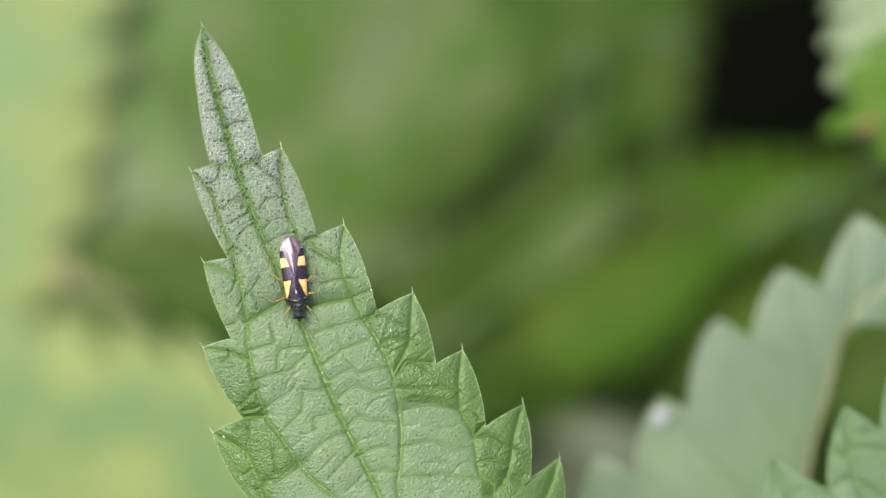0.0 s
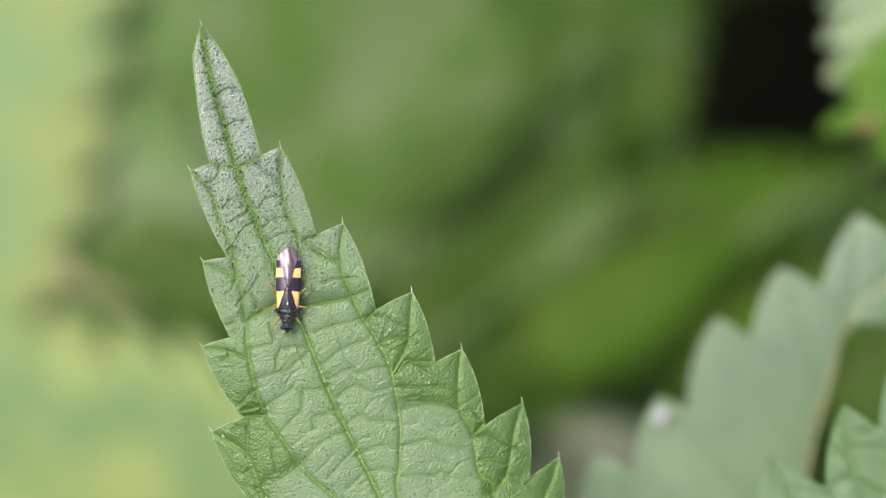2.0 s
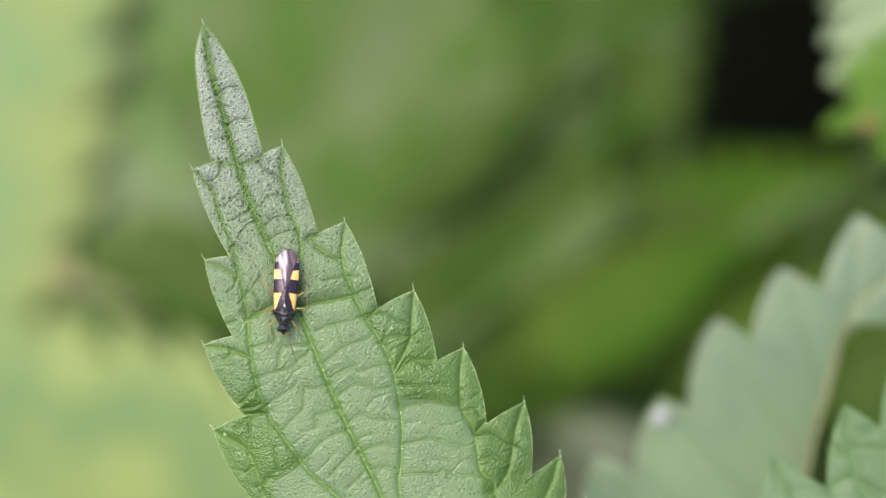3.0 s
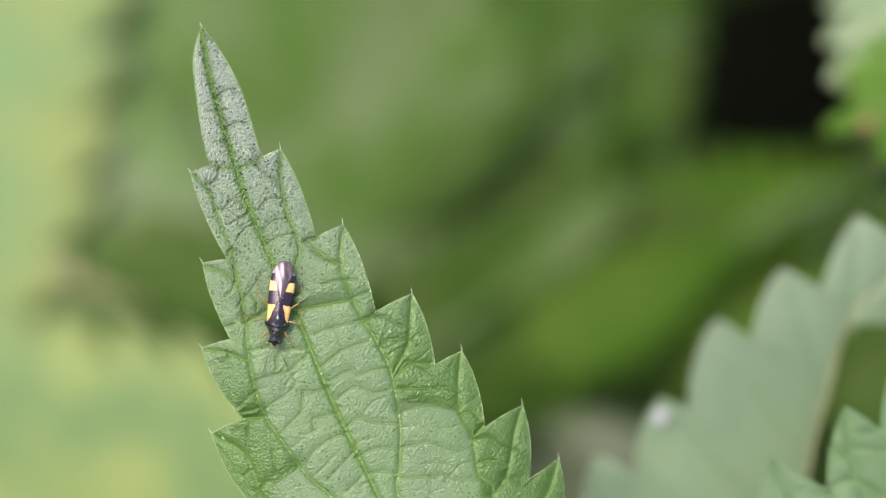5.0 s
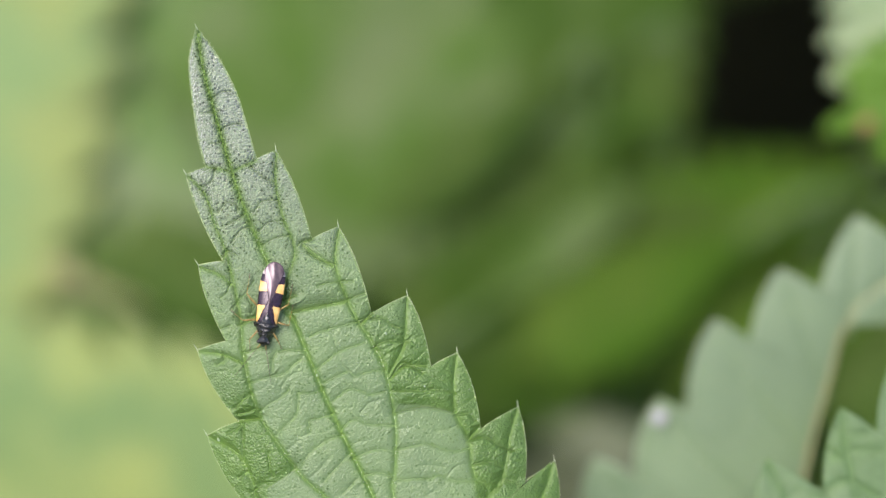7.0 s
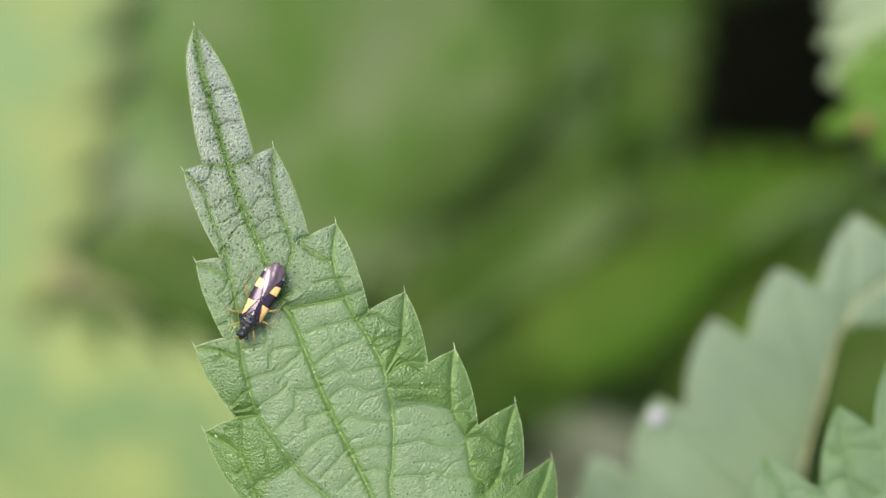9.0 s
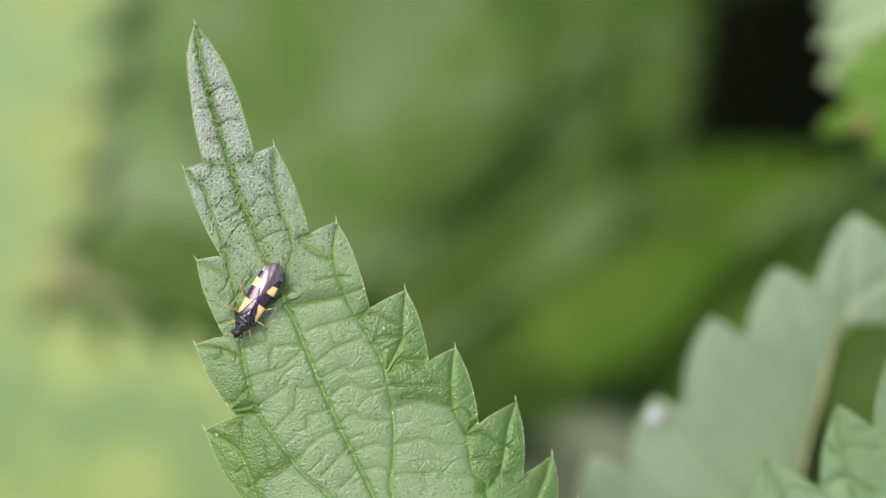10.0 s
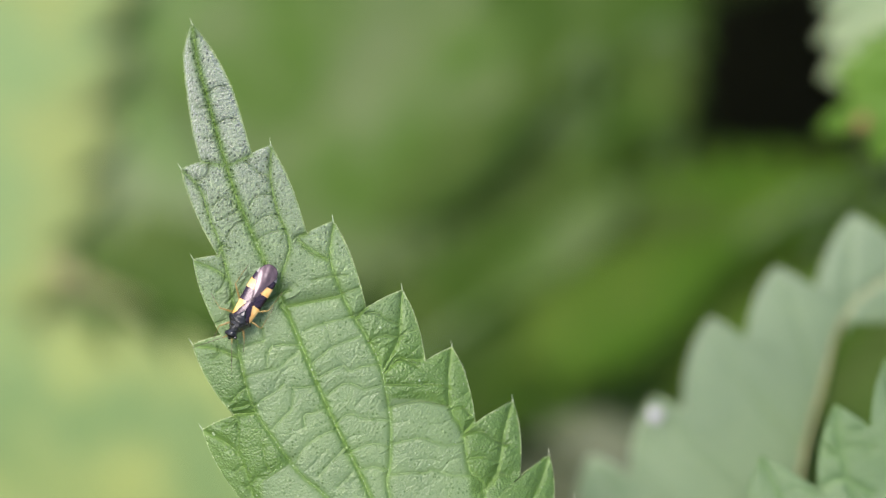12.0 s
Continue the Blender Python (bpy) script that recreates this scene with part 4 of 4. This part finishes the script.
def make_bug():
    bug = tagged(new("plant_bug"), "small black plant bug with orange wing patches on a nettle leaf", "bug")
    bug_part("abdomen", *ellipsoid((0, -0.5, 0.62), (0.82, 2.35, 0.42), 24, 14), BLACK, bug, "black underside")
    # the two folded forewings
    key_y = [-2.75, -2.3, -1.8, -1.0, 0.0, 0.8, 1.5, 1.85]
    key_h = [0.86, 0.97, 1.02, 1.03, 0.98, 0.93, 0.87, 0.78]
    key_z = [0.92, 1.02, 1.12, 1.28, 1.40, 1.46, 1.46, 1.40]
    ys = np.linspace(-2.75, 1.85, 116)
    half, height = np.interp(ys, key_y, key_h), np.interp(ys, key_y, key_z)
    for side, lift in ((-1, 0.0), (1, 0.02)):
        v, f = dome_grid(ys, half, height, 0.20, 30, (0.0, 1.0), lift, 1.12, 0.14)
        v[:, 0] *= side
        keep, slots = [], []
        for g in f:
            x, y = abs(v[list(g), 0].mean()), v[list(g), 1].mean()
            film = np.interp(y, [-2.6, -2.25, -1.8, -1.07, -0.45, 0.0], [0.82, 0.66, 0.51, 0.35, 0.13, 0.0])
            if x < film and y < 0.0:
                continue
            keep.append(g if side > 0 else g[::-1])
            inner = np.interp(y, [0.22, 1.75], [0.30, 0.80]) + 0.02 * math.sin(y * 9)
            if 0.20 + 0.10 * (x - 0.6) < y < 1.75 and x > inner:
                slots.append(1)
            elif -1.68 - 0.14 * (x - 0.6) < y < -0.95 + 0.10 * (x - 0.6):
                slots.append(1)
            elif y < -2.34 and x > film:
                slots.append(2)
            else:
                slots.append(0)
        bug_part("forewing", v, keep, [CORIUM, ORANGE, WHITE], bug, "black forewing with two orange patches", slots, 0.04)
    # clear wing ends, folded over one another
    ys = np.linspace(-3.45, -0.05, 76)
    half = np.interp(ys, [-3.45, -3.38, -3.2, -2.9, -2.6, -2.25, -1.8, -1.07, -0.45, -0.05], [0.10, 0.36, 0.58, 0.74, 0.82, 0.70, 0.54, 0.38, 0.16, 0.03])
    height = np.interp(ys, [-3.45, -2.6, -1.8, -1.0, -0.35, -0.05], [0.74, 0.99, 1.15, 1.29, 1.38, 1.41])
    v, f = dome_grid(ys, half, height, 0.07, 28, (-1.0, 1.0), 0.012, 1.5)
    v[:, 2] += 0.010 * np.cos(v[:, 0] * 6.0) + 0.008 * np.sin(v[:, 0] * 12 + v[:, 1] * 4) * np.clip(-1 - v[:, 1], 0, 1)
    bug_part("wing_membrane", v, f, MEMBRANE, bug, "smoky glossy wing membrane", None, 0.02)
    # ridged edges of the folded wings that meet behind the shield
    for side in (-1, 1):
        v, f = tube([(side * 0.66, 1.5, 1.36), (side * 0.42, 0.6, 1.45), (side * 0.20, 0.0, 1.43), (side * 0.03, -0.45, 1.39)], [0.02, 0.022, 0.02, 0.012], 6)
        bug_part("wing_seam", v, f, CORIUM, bug)
    v, f = dome_grid(np.linspace(0.62, 1.72, 20), np.linspace(0.02, 0.52, 20), np.interp(np.linspace(0, 1, 20), [0, 0.5, 1], [1.47, 1.60, 1.55]), 0.12, 14, power=2.0)
    v[:, 2] += [0.05 * noise.noise(Vector(q) * 6.0) for q in v]
    bug_part("scutellum", v, f, BLACK, bug, "black triangular shield", None, 0.05)
    # White dot painted on for the glint of the shiny shield.
    v, f = ellipsoid((0, 1.22, 1.585), (0.07, 0.16, 0.02), 10, 6)
    bug_part("shield_glint", v, f, WHITE, bug, "painted pale glint")
    ys = np.linspace(1.60, 2.72, 44)
    half = np.interp(ys, [1.60, 1.68, 1.76, 1.86, 2.1, 2.3, 2.5, 2.72], [0.88, 1.00, 1.06, 1.01, 0.84, 0.70, 0.59, 0.50])
    height = np.interp(ys, [1.60, 1.72, 1.9, 2.1, 2.3, 2.5, 2.72], [1.52, 1.62, 1.62, 1.58, 1.53, 1.47, 1.38])
    v, f = dome_grid(ys, half, height, 0.40, 44, power=2.2)
    x, y = v[:, 0], v[:, 1]
    v[:, 2] += 0.10 * np.exp(-((np.abs(x) - 0.22) / 0.13) ** 2 - ((y - 2.32) / 0.12) ** 2) - 0.07 * np.exp(-((y - 2.52 + 0.1 * x ** 2) / 0.04) ** 2)
    v[:, 2] -= 0.06 * np.exp(-((y - 2.10 - 0.12 * x ** 2) / 0.06) ** 2)
    v[:, 2] += [0.08 * noise.noise(Vector(q) * 8.0) for q in v]
    bug_part("pronotum", v, f, BLACK, bug, "shiny black neck shield", None, 0.12)
    v, f = tube([(-0.80, 1.80, 1.05), (-0.62, 1.68, 1.38), (-0.3, 1.62, 1.55), (0, 1.60, 1.60), (0.3, 1.62, 1.55), (0.62, 1.68, 1.38), (0.80, 1.80, 1.05)], [0.02] * 7, 8)
    bug_part("rear_rim", v, f, BLACK, bug)
    v, f = ellipsoid((0, 3.42, 0.78), (0.20, 0.20, 0.20), 14, 10)
    bug_part("snout", v, f, BLACK, bug)
    bug_part("thorax", *ellipsoid((0, 1.7, 0.78), (0.72, 0.95, 0.42), 20, 10), BLACK, bug)
    v, f = tube([(0, 2.5, 0.86), (0, 2.7, 0.86), (0, 2.9, 0.86)], [0.44, 0.42, 0.42], 18)
    bug_part("collar", v, f, BLACK, bug)
    v, f = ellipsoid((0, 3.06, 0.92), (0.46, 0.44, 0.42), 26, 18)
    v[:, 2] += 0.05 * np.cos(v[:, 0] * 11) * np.exp(-((v[:, 1] - 3.0) / 0.16) ** 2) * (v[:, 2] > 0.9)
    head = bug_part("head", v, f, BLACK, bug, "shiny black head")
    for side in (-1, 1):
        bug_part("eye", *ellipsoid((side * 0.42, 3.20, 1.02), (0.15, 0.19, 0.19), 14, 10), BLACK, head)
    v, f = tube([(0, 3.46, 0.78), (0, 3.50, 0.6), (0, 3.1, 0.35), (0, 2.4, 0.3)], [0.09, 0.07, 0.05, 0.03], 8)
    bug_part("beak", v, f, HORN, head)
    # legs: hip, knee, foot
    plan = [((0.50, 0.75, 0.62), (1.88, -0.60, 0.95), (1.82, -2.30, 0.03)), ((-0.50, 0.75, 0.62), (-1.62, -0.10, 0.95), (-1.75, -1.80, 0.03)),
            ((0.50, 1.40, 0.62), (1.95, 1.80, 0.85), (3.05, 1.25, 0.03)), ((-0.50, 1.40, 0.62), (-1.85, 1.47, 0.85), (-1.80, -0.40, 0.03)),
            ((0.42, 2.05, 0.62), (1.22, 3.10, 0.75), (1.15, 4.05, 0.03)), ((-0.42, 2.05, 0.62), (-1.16, 3.05, 0.75), (-1.50, 3.75, 0.03))]
    legs = []
    for hip, knee, foot in plan:
        hip, knee, foot = Vector(hip), Vector(knee) , Vector(foot)
        k, e = knee - hip, foot - hip
        d = (e - k).normalized()
        v, f = tube([(0, 0, 0), k * 0.35 + Vector((0, 0, 0.05)), k * 0.75 + Vector((0, 0, 0.05)), k], [0.060, 0.092, 0.075, 0.045], 8)
        leg = bug_part("leg", v, f, AMBER, bug, "amber jointed leg")
        leg.location = hip * MM
        v, f = tube([k - d * 0.03, k + d * 0.25, e - d * 0.35], [0.032, 0.026, 0.020], 7)
        bug_part("shin", v, f, AMBER, leg)
        v, f = tube([e - d * 0.37, e - d * 0.15 - Vector((0, 0, 0.02)), e + Vector((d.x * 0.2, d.y * 0.2, 0.0))], [0.035, 0.03, 0.02], 6)
        bug_part("foot", v, f, HORN, leg)
        legs.append(leg)
    feelers = []
    for side in (-1, 1):
        v, f = tube([(0, -0.08, 0), (0, 0.2, 0.04), (0, 0.45, 0.05)], [0.05, 0.06, 0.045], 7)
        a = bug_part("antenna", v, f, AMBER, bug, "thin dark jointed antenna")
        a.location = Vector((side * 0.2, 3.4, 0.90)) * MM
        v, f = tube([(0, 0.44, 0.05), (0, 1.2, 0.0), (0, 1.95, -0.08)], [0.024, 0.026, 0.03], 7)
        bug_part("long_segment", v, f, HORN, a)
        v, f = tube([(0, 1.94, -0.08), (0, 2.6, -0.2), (0, 3.35, -0.4)], [0.024, 0.018, 0.008], 6)
        bug_part("end_segment", v, f, HORN, a)
        feelers.append(a)
    return bug, legs, feelers


BUG, LEGS, FEELERS = make_bug()
dry_stem(spot(23, -19.6, 90), spot(4.5, -13.4, 110), 3.9, "grey dry leaning stem among the nettles")
dry_stem(spot(27, -21.0, 96), spot(4, -20.0, 114), 3.0, "grey dry leaning stem among the nettles")
dry_stem(spot(-32.2, -1.6, 74), spot(-27.6, -3.9, 82), 1.05, "brownish dry leaning stem among the nettles", TAN)


# ---- what moves ----
def sway(owner, height, rows):
    """Rock a plant about its foot so that its leaf drifts (t, across mm, up the slope mm)."""
    foot = Vector(owner.location)
    out = []
    for t, x, y in rows:
        rx = -math.degrees(y * MM / math.sin(radians(TILT)) / height)
        ry = math.degrees(x * MM / height)
        out.append((t, pose(foot.x, foot.y, foot.z, rx, ry, 0)))
    walk(owner, out)


def bug_pose(x0, y0, x1, y1):
    """Head end (x0, y0) and wing end (x1, y1), mm on the slope."""
    x, y = (x0 + x1) / 2, (y0 + y1) / 2
    turn = math.degrees(math.atan2(x1 - x0, y0 - y1))
    return SLOPE @ pose(x * MM, y * MM, BUG_LIFT * MM, 0, 0, turn)


BUG_LIFT = 0.55


def motions():
    sway(MAIN, 0.60, [(0, 0.00, 0.00), (0.5, -0.14, -0.07), (1, -0.06, 0.03), (1.5, -0.10, 0.07), (2, -0.07, 0.07), (2.5, 0.13, 0.14), (3, 0.07, 0.21),
                      (5, -0.07, -0.07), (5.5, 0.10, 0.07), (6, 0.00, 0.00), (6.5, -0.43, -0.47), (7, -0.43, -0.21), (9, -0.64, 0.07), (9.5, -0.78, 0.00),
                      (10, -0.59, 0.21), (10.5, -0.57, 0.21), (11, -0.78, 0.34), (11.5, -0.71, 0.30), (12, -0.86, 0.28)])
    sway(CORNER, 0.60, [(0, 0.00, 0.00), (0.5, -0.14, -0.07), (1, 0.04, 0.11), (1.5, -0.21, 0.00), (2, -0.07, 0.07), (2.5, 0.00, 0.07), (3, 0.04, 0.11),
                        (5, 0.04, 0.00), (5.5, 0.00, 0.00), (6, -0.04, 0.00), (6.5, -0.28, -0.21), (7, -0.32, -0.14), (9, -0.54, 0.04), (9.5, -0.68, 0.00),
                        (10, -0.54, 0.14), (10.5, -0.47, 0.14), (11, -0.68, 0.18), (11.5, -0.64, 0.18), (12, -0.79, 0.14)])
    sway(BACK, 0.58, [(0, 0.00, 0.00), (1, 0.00, 0.05), (1.5, -0.05, 0.02), (2.5, 0.00, 0.10), (3, 0.00, 0.02), (5, 0.02, 0.00), (6, 0.00, 0.00),
                      (6.5, -0.02, -0.10), (7, -0.14, -0.05), (9, -0.35, 0.00), (9.5, -0.48, 0.05), (10, -0.48, 0.10), (10.5, -0.34, 0.10), (11, -0.53, 0.18),
                      (11.5, -0.38, 0.18), (12, -0.51, 0.15)])
    sway(TOP, 0.58, [(0, 0.00, 0.00), (1, 0.00, 0.24), (3, 0.00, 0.30), (5, 0.04, 0.16), (6, 0.04, 0.00), (6.5, 0.04, -0.08), (7, -0.04, 0.05), (9, -0.18, 0.16),
                     (9.5, -0.42, 0.05), (10, -0.40, 0.25), (11, -0.40, 0.50), (12, -0.40, 0.42)])
    sway(LOWER, 0.58, [(0, 0.00, 0.00), (1, 0.00, 0.10), (3, 0.00, 0.15), (5, 0.04, 0.08), (6, 0.04, 0.00), (6.5, 0.00, -0.05), (7, -0.06, 0.03), (9, -0.25, 0.08),
                       (9.5, -0.40, 0.05), (10, -0.42, 0.12), (11, -0.45, 0.22), (12, -0.45, 0.20)])
    rows = [
        (0, -11.77, -5.84, -12.61, 1.12),
        (0.2, -12.24, -6.30, -12.80, 0.70),
        (0.5, -12.33, -6.35, -12.70, 0.70),
        (1, -12.38, -6.35, -12.52, 0.65),
        (1.2, -12.47, -6.49, -12.52, 0.65),
        (1.4, -12.61, -6.68, -12.61, 0.33),
        (1.5, -12.56, -6.63, -12.56, 0.33),
        (2, -12.80, -6.77, -12.66, 0.23),
        (2.5, -12.89, -6.86, -12.66, 0.09),
        (3, -13.12, -6.91, -12.75, 0.05),
        (3.2, -13.17, -6.91, -12.75, 0.00),
        (4.8, -13.78, -7.85, -12.89, -0.89),
        (5, -13.87, -7.89, -12.94, -0.93),
        (5.5, -13.87, -7.80, -12.89, -0.89),
        (6, -14.15, -7.71, -13.12, -0.79),
        (6.5, -14.66, -8.17, -13.59, -1.35),
        (7, -14.80, -7.89, -13.73, -1.07),
        (7.2, -14.94, -7.85, -13.78, -1.07),
        (8.8, -16.53, -7.29, -13.31, -1.21),
        (9, -16.63, -7.29, -13.40, -1.26),
        (9.5, -16.81, -7.33, -13.54, -1.35),
        (10, -17.09, -7.24, -13.50, -1.21),
        (10.5, -17.28, -7.33, -13.78, -1.40),
        (11, -17.51, -7.33, -13.78, -1.26),
        (11.5, -17.51, -7.38, -13.82, -1.35),
        (12, -17.56, -7.29, -13.96, -1.35)
    ]
    walk(BUG, [(t, bug_pose(*p)) for t, *p in rows])
    steps = [(0, 0), (0.2, 9), (0.5, -4), (1.2, -4), (1.4, 7), (2.0, -3), (3.0, 3), (3.6, -8), (4.2, 8), (4.8, -4), (6.0, 2), (6.5, 6), (7.2, -6), (7.8, 8), (8.4, -8), (9.0, 4), (10.0, -3), (11.0, 4), (12, 0)]
    for i, leg in enumerate(LEGS):
        sign = (1, -1, -1, 1, 1, -1)[i] * (1 if i % 2 else -1)
        walk(leg, [(t, Matrix.Translation(leg.location) @ pose(0, 0, 0, 0, 0, sign * a)) for t, a in steps])
    yaws = [(0, 26, 25), (0.5, 20, 28), (1.0, 22, 24), (1.5, 18, 19), (2.5, 15, 24), (3.0, 40, 23), (3.2, 40, 24), (4.8, 10, 30), (5.0, 10, 32), (5.5, 8, 30), (6.0, 30, 21), (6.5, 32, 29), (7.2, 30, 14),
            (8.8, 42, 20), (9.5, 55, 21), (10.5, 44, 26), (11.5, 40, 30), (12, 40, 31)]
    for a, sign, col in ((FEELERS[0], 1, 2), (FEELERS[1], -1, 1)):
        walk(a, [(r[0], Matrix.Translation(a.location) @ pose(0, 0, 0, 4 * math.sin(r[0] * 2.1 + sign), 0, sign * r[col])) for r in yaws])


motions()
